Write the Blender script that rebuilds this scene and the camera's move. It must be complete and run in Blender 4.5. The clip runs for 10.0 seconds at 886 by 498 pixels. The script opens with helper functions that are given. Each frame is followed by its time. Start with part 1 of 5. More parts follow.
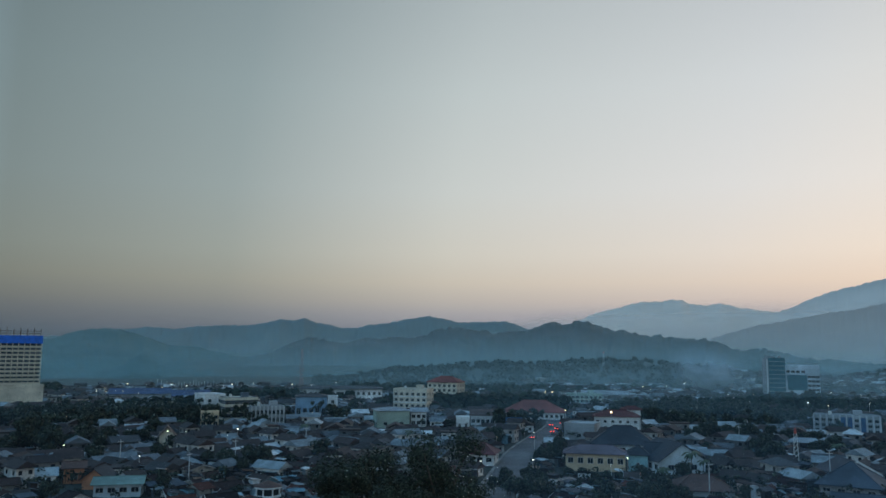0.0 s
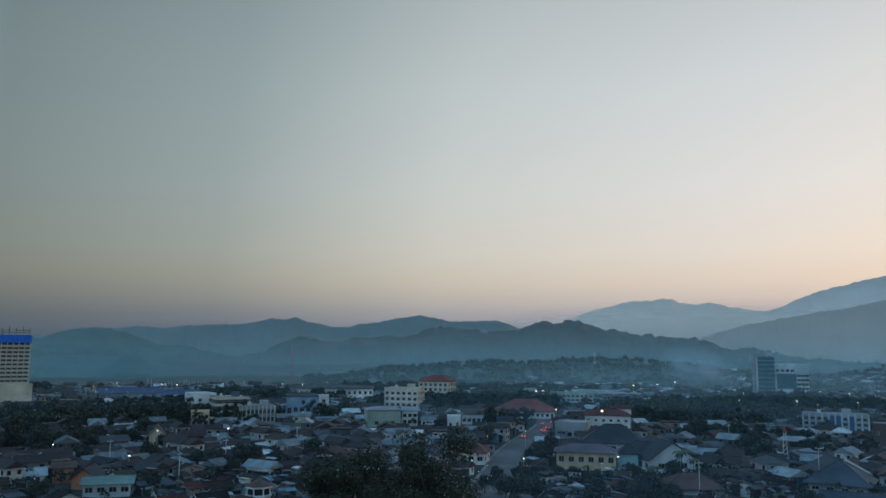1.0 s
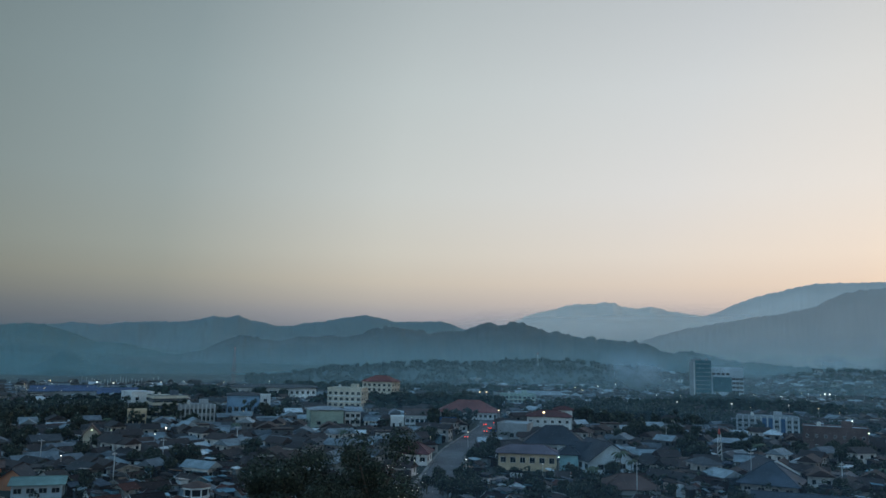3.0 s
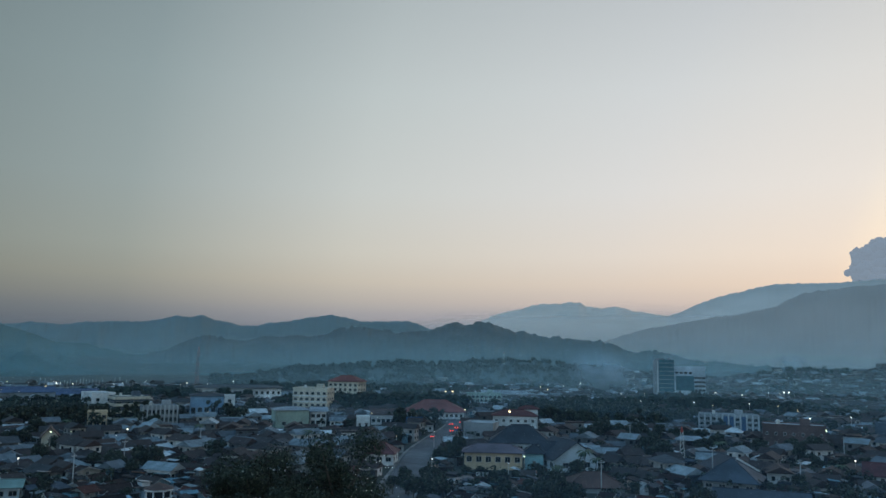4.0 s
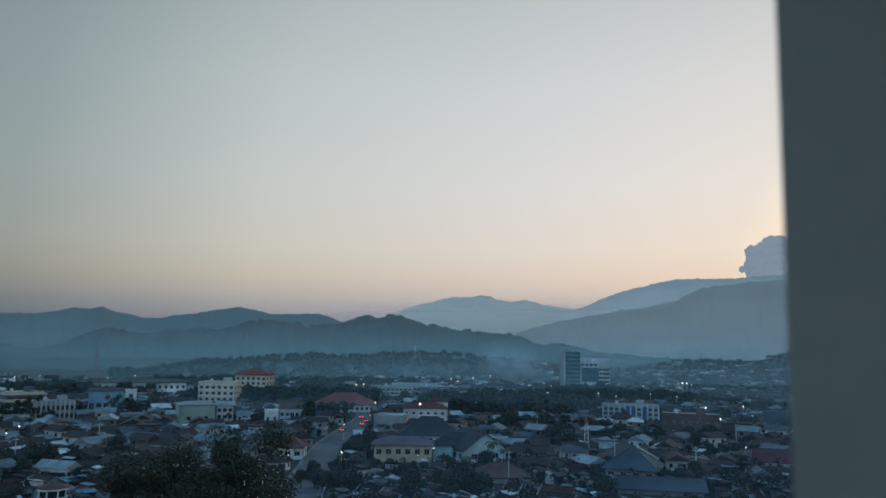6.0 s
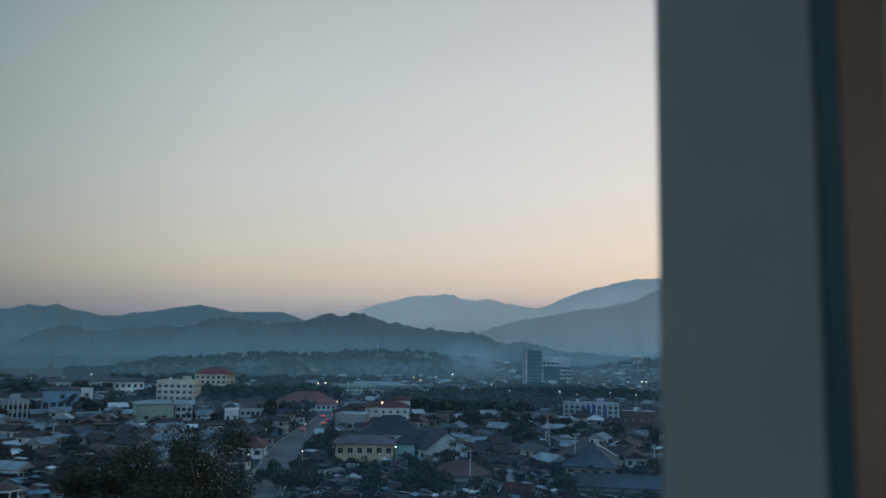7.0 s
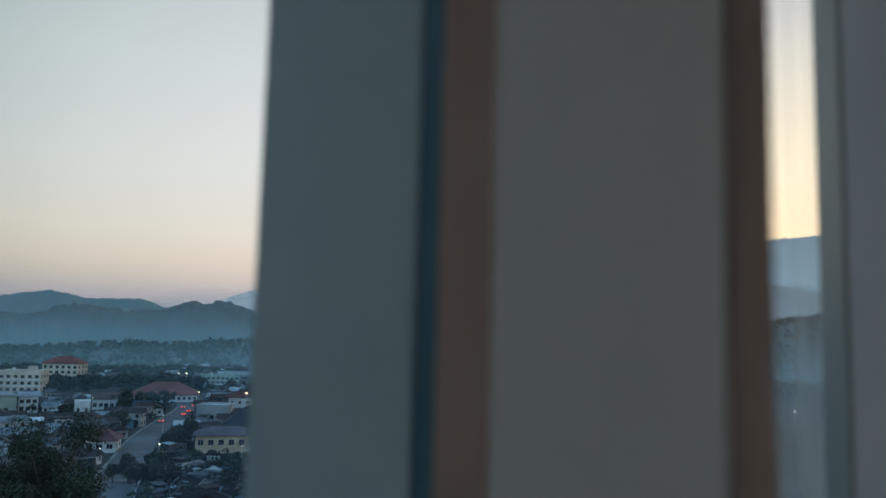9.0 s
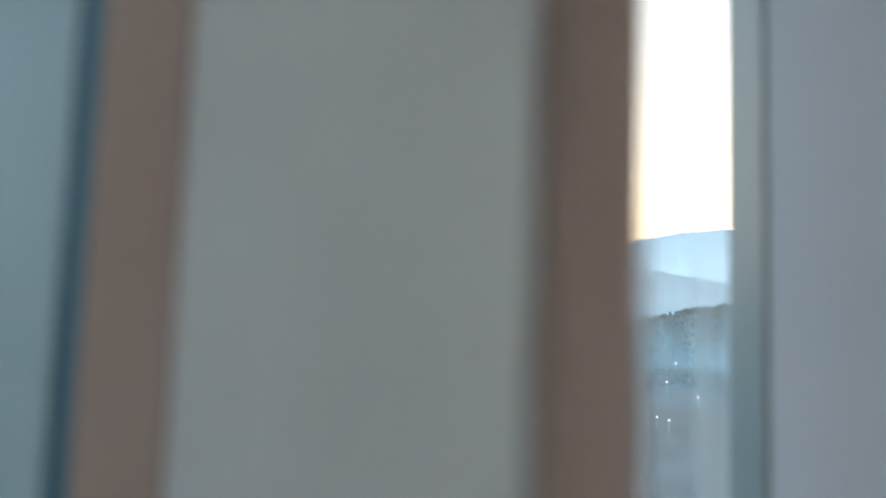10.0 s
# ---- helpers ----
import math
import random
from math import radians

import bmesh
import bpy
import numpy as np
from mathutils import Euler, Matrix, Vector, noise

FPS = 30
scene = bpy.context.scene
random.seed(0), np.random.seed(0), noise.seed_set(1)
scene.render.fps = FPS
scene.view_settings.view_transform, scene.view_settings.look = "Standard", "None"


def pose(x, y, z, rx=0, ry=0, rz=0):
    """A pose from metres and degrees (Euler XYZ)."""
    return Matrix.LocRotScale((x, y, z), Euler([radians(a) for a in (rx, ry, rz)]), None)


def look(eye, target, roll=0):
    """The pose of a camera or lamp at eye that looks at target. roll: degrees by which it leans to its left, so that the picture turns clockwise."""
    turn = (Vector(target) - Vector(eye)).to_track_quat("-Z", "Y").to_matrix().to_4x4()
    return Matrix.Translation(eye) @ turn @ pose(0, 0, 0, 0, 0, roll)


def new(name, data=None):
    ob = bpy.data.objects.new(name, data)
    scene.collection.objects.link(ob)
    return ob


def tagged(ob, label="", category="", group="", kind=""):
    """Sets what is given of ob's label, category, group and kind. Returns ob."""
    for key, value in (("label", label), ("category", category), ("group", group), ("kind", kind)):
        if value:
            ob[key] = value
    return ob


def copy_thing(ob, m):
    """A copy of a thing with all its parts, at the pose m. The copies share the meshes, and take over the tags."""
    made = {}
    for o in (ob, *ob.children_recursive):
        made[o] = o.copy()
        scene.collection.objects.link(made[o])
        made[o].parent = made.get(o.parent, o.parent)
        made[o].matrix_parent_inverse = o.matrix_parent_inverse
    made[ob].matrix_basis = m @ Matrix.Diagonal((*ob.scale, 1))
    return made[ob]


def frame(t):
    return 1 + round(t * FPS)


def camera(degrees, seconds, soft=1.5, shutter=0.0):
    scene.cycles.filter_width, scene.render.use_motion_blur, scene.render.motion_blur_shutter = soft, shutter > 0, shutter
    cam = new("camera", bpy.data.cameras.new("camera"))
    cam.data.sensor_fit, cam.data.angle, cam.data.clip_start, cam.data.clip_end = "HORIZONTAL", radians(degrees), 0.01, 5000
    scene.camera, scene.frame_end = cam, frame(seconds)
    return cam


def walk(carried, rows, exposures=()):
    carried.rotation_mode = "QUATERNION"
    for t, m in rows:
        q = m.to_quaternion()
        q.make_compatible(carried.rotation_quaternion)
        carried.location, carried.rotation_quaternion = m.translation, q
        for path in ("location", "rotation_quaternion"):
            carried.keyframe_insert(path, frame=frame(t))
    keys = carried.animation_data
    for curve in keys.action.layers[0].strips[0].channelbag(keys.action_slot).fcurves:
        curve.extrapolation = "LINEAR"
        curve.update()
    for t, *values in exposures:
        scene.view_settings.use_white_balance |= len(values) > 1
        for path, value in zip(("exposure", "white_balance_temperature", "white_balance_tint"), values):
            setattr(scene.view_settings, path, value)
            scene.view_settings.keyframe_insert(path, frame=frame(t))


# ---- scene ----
# ---------------------------------------------------------------- camera and its walk
EYE = 38.0                      # the window stands high over the town
cam = camera(59.0, 10.0, soft=1.5)
cam.data.dof.use_dof = True     # a small phone lens, focused on the town
cam.data.dof.focus_distance = 400.0
cam.data.dof.aperture_fstop = 2.0
# seconds, x, y, yaw, pitch, roll
PATH = [
    (0.0, -0.060, 0.020, -0.26, 7.36, -0.52), (0.5, -0.060, 0.020, -0.59, 7.33, -0.52),
    (1.0, -0.060, 0.020, -0.90, 7.30, -0.50), (1.5, -0.060, 0.020, -1.37, 7.30, -0.51),
    (2.0, -0.058, 0.020, -2.49, 7.33, -0.68), (2.5, -0.055, 0.020, -3.64, 7.36, -1.02),
    (4.0, -0.056, 0.022, -7.35, 7.42, -1.04), (4.5, -0.052, 0.022, -8.42, 7.36, -1.12),
    (5.0, -0.019, 0.012, -10.37, 7.16, -1.06), (5.5, 0.000, 0.000, -12.32, 7.06, -0.98),
    (7.0, 0.109, -0.100, -16.47, 6.96, -1.06), (7.5, 0.190, -0.147, -18.24, 6.96, -1.16),
    (8.0, 0.316, -0.133, -19.75, 7.05, -1.42), (8.5, 0.419, -0.104, -22.12, 6.98, -1.39),
    (9.0, 0.556, -0.010, -25.91, 6.45, -1.45), (9.2, 0.608, 0.034, -27.40, 6.27, -1.30),
    (9.5, 0.687, 0.101, -29.54, 5.92, -1.30), (9.7, 0.745, 0.146, -30.76, 5.78, -1.50),
    (9.9, 0.820, 0.205, -31.77, 5.70, -1.75), (10.0, 0.847, 0.227, -31.87, 5.67, -1.91),
]
walk(cam, [(t, pose(x, y, EYE, 90 + p, r, w)) for t, x, y, w, p, r in PATH],
     [(0, 0.02), (4.0, 0.0), (7.0, -0.06), (8.0, -0.1), (8.5, -0.08), (9.0, 0.22), (9.5, 1.05), (10.0, 1.83)])

# ---------------------------------------------------------------- sky and light
world = bpy.data.worlds.new("dusk")
scene.world = world
world.use_nodes = True
wn, wl = world.node_tree.nodes, world.node_tree.links
wn.clear()


def ramp(nodes, stops, mode="LINEAR"):
    r = nodes.new("ShaderNodeValToRGB")
    r.color_ramp.interpolation = mode
    el = r.color_ramp.elements
    while len(el) > 1:
        el.remove(el[-1])
    el[0].position, el[0].color = stops[0][0], (*stops[0][1], 1)
    for p, c in stops[1:]:
        e = el.new(p)
        e.color = (*c, 1)
    return r


SUN_AZ = -56.0
coord = wn.new("ShaderNodeTexCoord")
west = wn.new("ShaderNodeVectorMath")
west.operation = "DOT_PRODUCT"
west.inputs[1].default_value = (math.sin(radians(-SUN_AZ)), math.cos(radians(SUN_AZ)), 0)
wl.new(coord.outputs["Generated"], west.inputs[0])
sep = wn.new("ShaderNodeSeparateXYZ")
wl.new(coord.outputs["Generated"], sep.inputs[0])
# colour by height above the horizon, at the middle of the view
high = ramp(wn, [(0.0, (0.17, 0.20, 0.24)), (0.020, (0.25, 0.26, 0.32)), (0.045, (0.36, 0.345, 0.375)), (0.062, (0.47, 0.42, 0.40)), (0.085, (0.58, 0.505, 0.44)),
                 (0.12, (0.62, 0.57, 0.515)), (0.20, (0.60, 0.60, 0.588)), (0.32, (0.54, 0.568, 0.575)), (0.46, (0.43, 0.463, 0.485)),
                 (0.62, (0.28, 0.48, 0.66)), (1.0, (0.24, 0.50, 0.78))])
wl.new(sep.outputs["Z"], high.inputs[0])
# brighter towards the place where the sun went down
half = wn.new("ShaderNodeMapRange")
half.inputs[1].default_value, half.inputs[2].default_value = -1, 1
wl.new(west.outputs["Value"], half.inputs[0])
side = ramp(wn, [(0.0, (0.82, 1.22, 1.55)), (0.36, (0.68, 0.98, 1.22)), (0.54, (0.335, 0.415, 0.43)), (0.66, (0.51, 0.60, 0.62)), (0.78, (0.94, 0.98, 0.98)),
                 (0.90, (1.19, 1.16, 1.17)), (0.96, (1.36, 1.25, 1.19)), (0.995, (2.1, 1.75, 1.25)), (1.0, (2.4, 1.9, 1.3))])
wl.new(half.outputs[0], side.inputs[0])
mul = wn.new("ShaderNodeMix")
mul.data_type, mul.blend_type = "RGBA", "MULTIPLY"
mul.inputs[0].default_value = 1
wl.new(high.outputs[0], mul.inputs[6])
wl.new(side.outputs[0], mul.inputs[7])
sky = wn.new("ShaderNodeTexSky")
sky.sky_type, sky.sun_disc, sky.sun_elevation, sky.sun_rotation = "NISHITA", False, radians(0.5), radians(-SUN_AZ)
weak = wn.new("ShaderNodeMix")
weak.data_type, weak.blend_type = "RGBA", "ADD"
weak.inputs[0].default_value = 0.02
wl.new(mul.outputs[2], weak.inputs[6])
wl.new(sky.outputs[0], weak.inputs[7])
bg = wn.new("ShaderNodeBackground")
bg.inputs[1].default_value = 1.0
wl.new(weak.outputs[2], bg.inputs[0])
wl.new(bg.outputs[0], wn.new("ShaderNodeOutputWorld").inputs[0])

sun = new("sun", bpy.data.lights.new("sun", "SUN"))
sun.data.energy, sun.data.angle, sun.data.color = 0.08, radians(25), (1.0, 0.82, 0.62)
sun.matrix_world = look((0, 0, 300), (-math.sin(radians(-SUN_AZ)) * 300, -math.cos(radians(SUN_AZ)) * 300, 300 - 45))

# ---------------------------------------------------------------- materials
RND = random.Random(7)


def material(name, stops, scale=1.0, rough=0.85, bump=0.0, metal=0.0, by="noise", spread=0.35, bump_scale=None, spec=0.3):
    """A surface whose colour runs over stops: by noise, or piece by piece with noise over it."""
    m = bpy.data.materials.new(name)
    m.use_nodes = True
    n, l = m.node_tree.nodes, m.node_tree.links
    b = n["Principled BSDF"]
    b.inputs["Roughness"].default_value, b.inputs["Metallic"].default_value = rough, metal
    b.inputs["Specular IOR Level"].default_value = spec
    tc = n.new("ShaderNodeTexCoord")
    fine = n.new("ShaderNodeTexNoise")
    fine.inputs["Scale"].default_value, fine.inputs["Detail"].default_value = scale, 6
    l.new(tc.outputs["Object"], fine.inputs["Vector"])
    wide = n.new("ShaderNodeTexNoise")
    wide.inputs["Scale"].default_value, wide.inputs["Detail"].default_value = scale * 0.13, 3
    l.new(tc.outputs["Object"], wide.inputs["Vector"])
    r = ramp(n, stops)
    if by == "noise":
        mixn = n.new("ShaderNodeMath")
        mixn.operation = "MULTIPLY_ADD"
        mixn.inputs[1].default_value = 0.5
        half_w = n.new("ShaderNodeMath")
        half_w.operation = "MULTIPLY"
        half_w.inputs[1].default_value = 0.5
        l.new(wide.outputs["Fac"], half_w.inputs[0])
        l.new(fine.outputs["Fac"], mixn.inputs[0])
        l.new(half_w.outputs[0], mixn.inputs[2])
        l.new(mixn.outputs[0], r.inputs[0])
    elif by == "object":
        info = n.new("ShaderNodeObjectInfo")
        l.new(info.outputs["Random"], r.inputs[0])
    else:
        geo = n.new("ShaderNodeNewGeometry")
        l.new(geo.outputs["Random Per Island"], r.inputs[0])
    stain = n.new("ShaderNodeMapRange")
    stain.inputs[1].default_value, stain.inputs[2].default_value = 0.3, 0.75
    stain.inputs[3].default_value, stain.inputs[4].default_value = 1 - spread, 1 + spread
    l.new((wide if by == "noise" else fine).outputs["Fac"], stain.inputs[0])
    v = n.new("ShaderNodeVectorMath")
    v.operation = "SCALE"
    l.new(r.outputs[0], v.inputs[0])
    l.new(stain.outputs[0], v.inputs["Scale"])
    l.new(v.outputs[0], b.inputs["Base Color"])
    if bump:
        bp = n.new("ShaderNodeBump")
        bp.inputs["Strength"].default_value = bump
        bp.inputs["Distance"].default_value = 0.05
        if bump_scale:
            grain = n.new("ShaderNodeTexNoise")
            grain.inputs["Scale"].default_value, grain.inputs["Detail"].default_value = bump_scale, 4
            l.new(tc.outputs["Object"], grain.inputs["Vector"])
            l.new(grain.outputs["Fac"], bp.inputs["Height"])
            bp.inputs["Distance"].default_value = 0.004
        else:
            l.new(fine.outputs["Fac"], bp.inputs["Height"])
        l.new(bp.outputs[0], b.inputs["Normal"])
    return m


def plain(name, c, rough=0.8, metal=0.0, scale=2.0, spread=0.2):
    return material(name, [(0.3, tuple(k * 0.85 for k in c)), (0.7, tuple(min(1, k * 1.12) for k in c))], scale, rough, 0, metal, spread=spread)


def glow(name, c, strength):
    m = bpy.data.materials.new(name)
    m.use_nodes = True
    b = m.node_tree.nodes["Principled BSDF"]
    b.inputs["Base Color"].default_value = (*c, 1)
    b.inputs["Emission Color"].default_value = (*c, 1)
    b.inputs["Emission Strength"].default_value = strength
    return m


def clear_pane(name, veil, gloss_rough=0.02):
    """Window glass: clear, a little dirty, with a glossy coat; a strong film also hazes the view."""
    m = bpy.data.materials.new(name)
    m.use_nodes = True
    n, l = m.node_tree.nodes, m.node_tree.links
    n.clear()
    tr, df, gl = n.new("ShaderNodeBsdfTransparent"), n.new("ShaderNodeBsdfTranslucent"), n.new("ShaderNodeBsdfGlossy")
    gl.inputs["Roughness"].default_value = gloss_rough
    df.inputs[0].default_value = (0.86, 0.83, 0.77, 1)
    tr.inputs[0].default_value = (0.97, 0.985, 0.98, 1)
    a, b, fr = n.new("ShaderNodeMixShader"), n.new("ShaderNodeMixShader"), n.new("ShaderNodeFresnel")
    fr.inputs[0].default_value = 1.06
    tc, streak, mp = n.new("ShaderNodeTexCoord"), n.new("ShaderNodeTexNoise"), n.new("ShaderNodeMapping")
    mp.inputs["Scale"].default_value = (14, 14, 0.6)
    streak.inputs["Scale"].default_value = 2.0
    l.new(tc.outputs["Object"], mp.inputs[0])
    l.new(mp.outputs[0], streak.inputs["Vector"])
    amount = n.new("ShaderNodeMath")
    amount.operation = "MULTIPLY"
    amount.inputs[1].default_value = veil * 2
    l.new(streak.outputs["Fac"], amount.inputs[0])
    l.new(amount.outputs[0], a.inputs[0])
    l.new(tr.outputs[0], a.inputs[1])
    l.new(df.outputs[0], a.inputs[2])
    l.new(fr.outputs[0], b.inputs[0])
    l.new(a.outputs[0], b.inputs[1])
    l.new(gl.outputs[0], b.inputs[2])
    l.new(b.outputs[0], n.new("ShaderNodeOutputMaterial").inputs[0])
    return m


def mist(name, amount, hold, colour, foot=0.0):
    """Mist and distance haze as a thin tinted film: lets most light by and scatters the rest; thins out upwards."""
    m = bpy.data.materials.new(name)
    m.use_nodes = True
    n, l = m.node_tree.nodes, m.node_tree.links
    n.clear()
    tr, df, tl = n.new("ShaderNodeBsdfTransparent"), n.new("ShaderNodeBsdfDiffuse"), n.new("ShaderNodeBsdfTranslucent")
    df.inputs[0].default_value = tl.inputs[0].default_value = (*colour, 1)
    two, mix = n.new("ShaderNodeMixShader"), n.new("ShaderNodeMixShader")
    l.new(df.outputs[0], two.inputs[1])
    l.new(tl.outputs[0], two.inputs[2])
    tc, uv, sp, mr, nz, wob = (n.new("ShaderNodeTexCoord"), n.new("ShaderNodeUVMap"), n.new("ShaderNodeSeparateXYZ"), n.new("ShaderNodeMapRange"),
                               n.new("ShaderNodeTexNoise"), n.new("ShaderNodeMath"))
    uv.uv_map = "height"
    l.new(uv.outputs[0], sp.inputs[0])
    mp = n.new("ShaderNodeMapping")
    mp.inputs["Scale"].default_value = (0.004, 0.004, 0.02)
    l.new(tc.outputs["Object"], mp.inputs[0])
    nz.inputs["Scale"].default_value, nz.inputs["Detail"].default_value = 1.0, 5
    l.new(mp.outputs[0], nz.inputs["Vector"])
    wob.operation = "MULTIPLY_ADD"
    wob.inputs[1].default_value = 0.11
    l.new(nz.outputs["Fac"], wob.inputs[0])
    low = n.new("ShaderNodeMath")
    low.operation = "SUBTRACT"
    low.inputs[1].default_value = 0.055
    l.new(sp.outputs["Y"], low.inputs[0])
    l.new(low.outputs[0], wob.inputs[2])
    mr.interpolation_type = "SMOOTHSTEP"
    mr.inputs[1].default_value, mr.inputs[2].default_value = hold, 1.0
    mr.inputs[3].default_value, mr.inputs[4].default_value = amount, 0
    l.new(wob.outputs[0], mr.inputs[0])
    rise, both = n.new("ShaderNodeMapRange"), n.new("ShaderNodeMath")
    rise.interpolation_type, both.operation = "SMOOTHSTEP", "MULTIPLY"
    rise.inputs[1].default_value, rise.inputs[2].default_value = -0.01, max(foot, 0.0)
    thin = n.new("ShaderNodeMath")
    thin.operation = "MULTIPLY"
    l.new(sp.outputs["Y"], rise.inputs[0])
    l.new(mr.outputs[0], thin.inputs[0])
    l.new(sp.outputs["X"], thin.inputs[1])
    l.new(thin.outputs[0], both.inputs[0])
    l.new(rise.outputs[0], both.inputs[1])
    l.new(both.outputs[0], mix.inputs[0])
    l.new(tr.outputs[0], mix.inputs[1])
    l.new(two.outputs[0], mix.inputs[2])
    l.new(mix.outputs[0], n.new("ShaderNodeOutputMaterial").inputs[0])
    return m


M_GROUND = material("town_ground", [(0.35, (0.014, 0.022, 0.018)), (0.5, (0.026, 0.034, 0.029)), (0.65, (0.045, 0.050, 0.046))], 0.08, 0.95)
M_ROAD = material("asphalt", [(0.35, (0.075, 0.080, 0.086)), (0.65, (0.125, 0.132, 0.14))], 0.3, 0.8, spec=0.2)
M_PAVE = material("concrete_kerb", [(0.35, (0.13, 0.13, 0.125)), (0.65, (0.22, 0.22, 0.21))], 0.5, 0.85)
M_WOODS = material("wooded_slope", [(0.35, (0.013, 0.023, 0.019)), (0.5, (0.026, 0.039, 0.030)), (0.68, (0.050, 0.058, 0.045))], 0.05, 0.95, 0.4)
M_HILL = material("far_hillside", [(0.35, (0.03, 0.045, 0.04)), (0.65, (0.065, 0.08, 0.07))], 0.012, 0.95)
M_BARK = material("bark", [(0.35, (0.05, 0.04, 0.03)), (0.65, (0.12, 0.10, 0.08))], 3, 0.9, 0.4)
# palest stop: a few leaves coloured bright as glints of the sky
M_LEAF = material("leaves", [(0.0, (0.008, 0.014, 0.010)), (0.6, (0.024, 0.035, 0.022)), (0.88, (0.050, 0.066, 0.038)), (0.96, (0.07, 0.08, 0.055)), (1.0, (0.19, 0.20, 0.16))], 0.3, 0.75, by="island")
M_FAR_LEAF = material("far_leaves", [(0.0, (0.010, 0.018, 0.014)), (0.6, (0.022, 0.034, 0.026)), (1.0, (0.040, 0.055, 0.040))], 0.1, 0.9, by="island", spec=0.05)
M_PALM = material("palm_leaves", [(0.0, (0.03, 0.05, 0.03)), (1.0, (0.07, 0.10, 0.05))], 0.3, 0.6, by="island")
M_TILE = material("roof_tiles", [(0.0, (0.012, 0.013, 0.016)), (0.22, (0.040, 0.021, 0.020)), (0.45, (0.018, 0.016, 0.017)), (0.6, (0.095, 0.038, 0.030)), (0.72, (0.026, 0.020, 0.021)), (0.88, (0.050, 0.034, 0.030)), (1.0, (0.070, 0.066, 0.064))],
                  0.6, 0.9, 0.5, by="object", spread=0.4, spec=0.08)
M_ZINC = material("zinc_roof", [(0.0, (0.07, 0.08, 0.09)), (0.35, (0.14, 0.165, 0.19)), (0.6, (0.05, 0.055, 0.06)), (0.8, (0.16, 0.27, 0.32)), (1.0, (0.52, 0.56, 0.58))],
                  0.5, 0.5, by="object", spread=0.35)
M_WALL = material("house_plaster", [(0.0, (0.18, 0.19, 0.19)), (0.2, (0.42, 0.40, 0.35)), (0.33, (0.09, 0.10, 0.11)), (0.48, (0.62, 0.64, 0.64)), (0.58, (0.48, 0.25, 0.15)), (0.68, (0.20, 0.38, 0.44)), (0.78, (0.26, 0.25, 0.23)), (0.90, (0.80, 0.81, 0.80)), (1.0, (0.20, 0.21, 0.21))],
                  0.8, 0.9, by="object", spread=0.3)
M_FAR_ROOF = material("far_roofs", [(0.0, (0.028, 0.024, 0.025)), (0.45, (0.048, 0.030, 0.027)), (0.65, (0.034, 0.033, 0.035)), (0.80, (0.12, 0.14, 0.16)), (0.92, (0.22, 0.26, 0.28)), (1.0, (0.55, 0.58, 0.60))], 0.4, 0.8, by="island")
M_FAR_WALL = material("far_walls", [(0.0, (0.08, 0.085, 0.09)), (0.5, (0.20, 0.19, 0.18)), (0.75, (0.42, 0.41, 0.39)), (1.0, (0.80, 0.80, 0.79))], 0.5, 0.9, by="island")
M_TANK = material("water_tank_plastic", [(0.0, (0.35, 0.12, 0.04)), (0.5, (0.05, 0.12, 0.25)), (1.0, (0.5, 0.5, 0.5))], 2, 0.5, by="object", spread=0.1)
M_BARGE = material("barge_paint", [(0.0, (0.10, 0.10, 0.10)), (0.45, (0.30, 0.31, 0.31)), (1.0, (0.66, 0.67, 0.66))], 2, 0.6, by="object", spread=0.15)
M_GLASS = plain("dark_window", (0.012, 0.016, 0.02), 0.25)
M_FRAME = plain("window_paint", (0.5, 0.5, 0.48), 0.5)
M_DOOR = plain("door_wood", (0.10, 0.06, 0.04), 0.6)
WALLS = {k: material("plaster_" + k, [(0.3, tuple(x * 0.8 for x in c)), (0.7, tuple(min(0.85, x * 1.1) for x in c))], 0.6, 0.9, 0.1)
         for k, c in {"white": (0.76, 0.77, 0.76), "cream": (0.68, 0.60, 0.47), "yellow": (0.66, 0.51, 0.34), "blue": (0.26, 0.42, 0.58), "teal": (0.30, 0.54, 0.58),
                      "green": (0.38, 0.47, 0.40), "grey": (0.34, 0.36, 0.37), "orange": (0.58, 0.25, 0.14), "brick": (0.14, 0.10, 0.095), "dark": (0.08, 0.10, 0.13),
                      "pale": (0.58, 0.67, 0.72), "pilaster": (0.52, 0.54, 0.54)}.items()}
ROOFS = {k: material("roof_" + k, [(0.3, tuple(x * 0.75 for x in c)), (0.7, tuple(x * 1.2 for x in c))], 0.8, 0.75, 0.4)
         for k, c in {"red": (0.20, 0.055, 0.045), "maroon": (0.11, 0.035, 0.035), "slate": (0.035, 0.040, 0.050), "purple": (0.14, 0.11, 0.13), "blue": (0.055, 0.07, 0.09),
                      "zinc": (0.30, 0.33, 0.36), "brown": (0.10, 0.055, 0.045), "green": (0.16, 0.24, 0.22), "navy": (0.03, 0.06, 0.14)}.items()}
M_BAND = plain("bright_blue_cladding", (0.03, 0.17, 0.68), 0.5)
M_CURTAIN = plain("teal_glass_wall", (0.06, 0.16, 0.19), 0.2)
M_STEEL = plain("painted_steel", (0.58, 0.56, 0.52), 0.5)
M_REDSTEEL = plain("red_paint", (0.40, 0.06, 0.04), 0.5)
M_BOARD = plain("blue_banner", (0.03, 0.09, 0.20), 0.6)
M_LAMP = glow("lamp_white", (1.0, 0.93, 0.78), 3.6)
M_LAMPW = glow("lamp_warm", (1.0, 0.72, 0.38), 3.6)
M_LAMPG = glow("lamp_greenish", (0.85, 1.0, 0.62), 4.0)
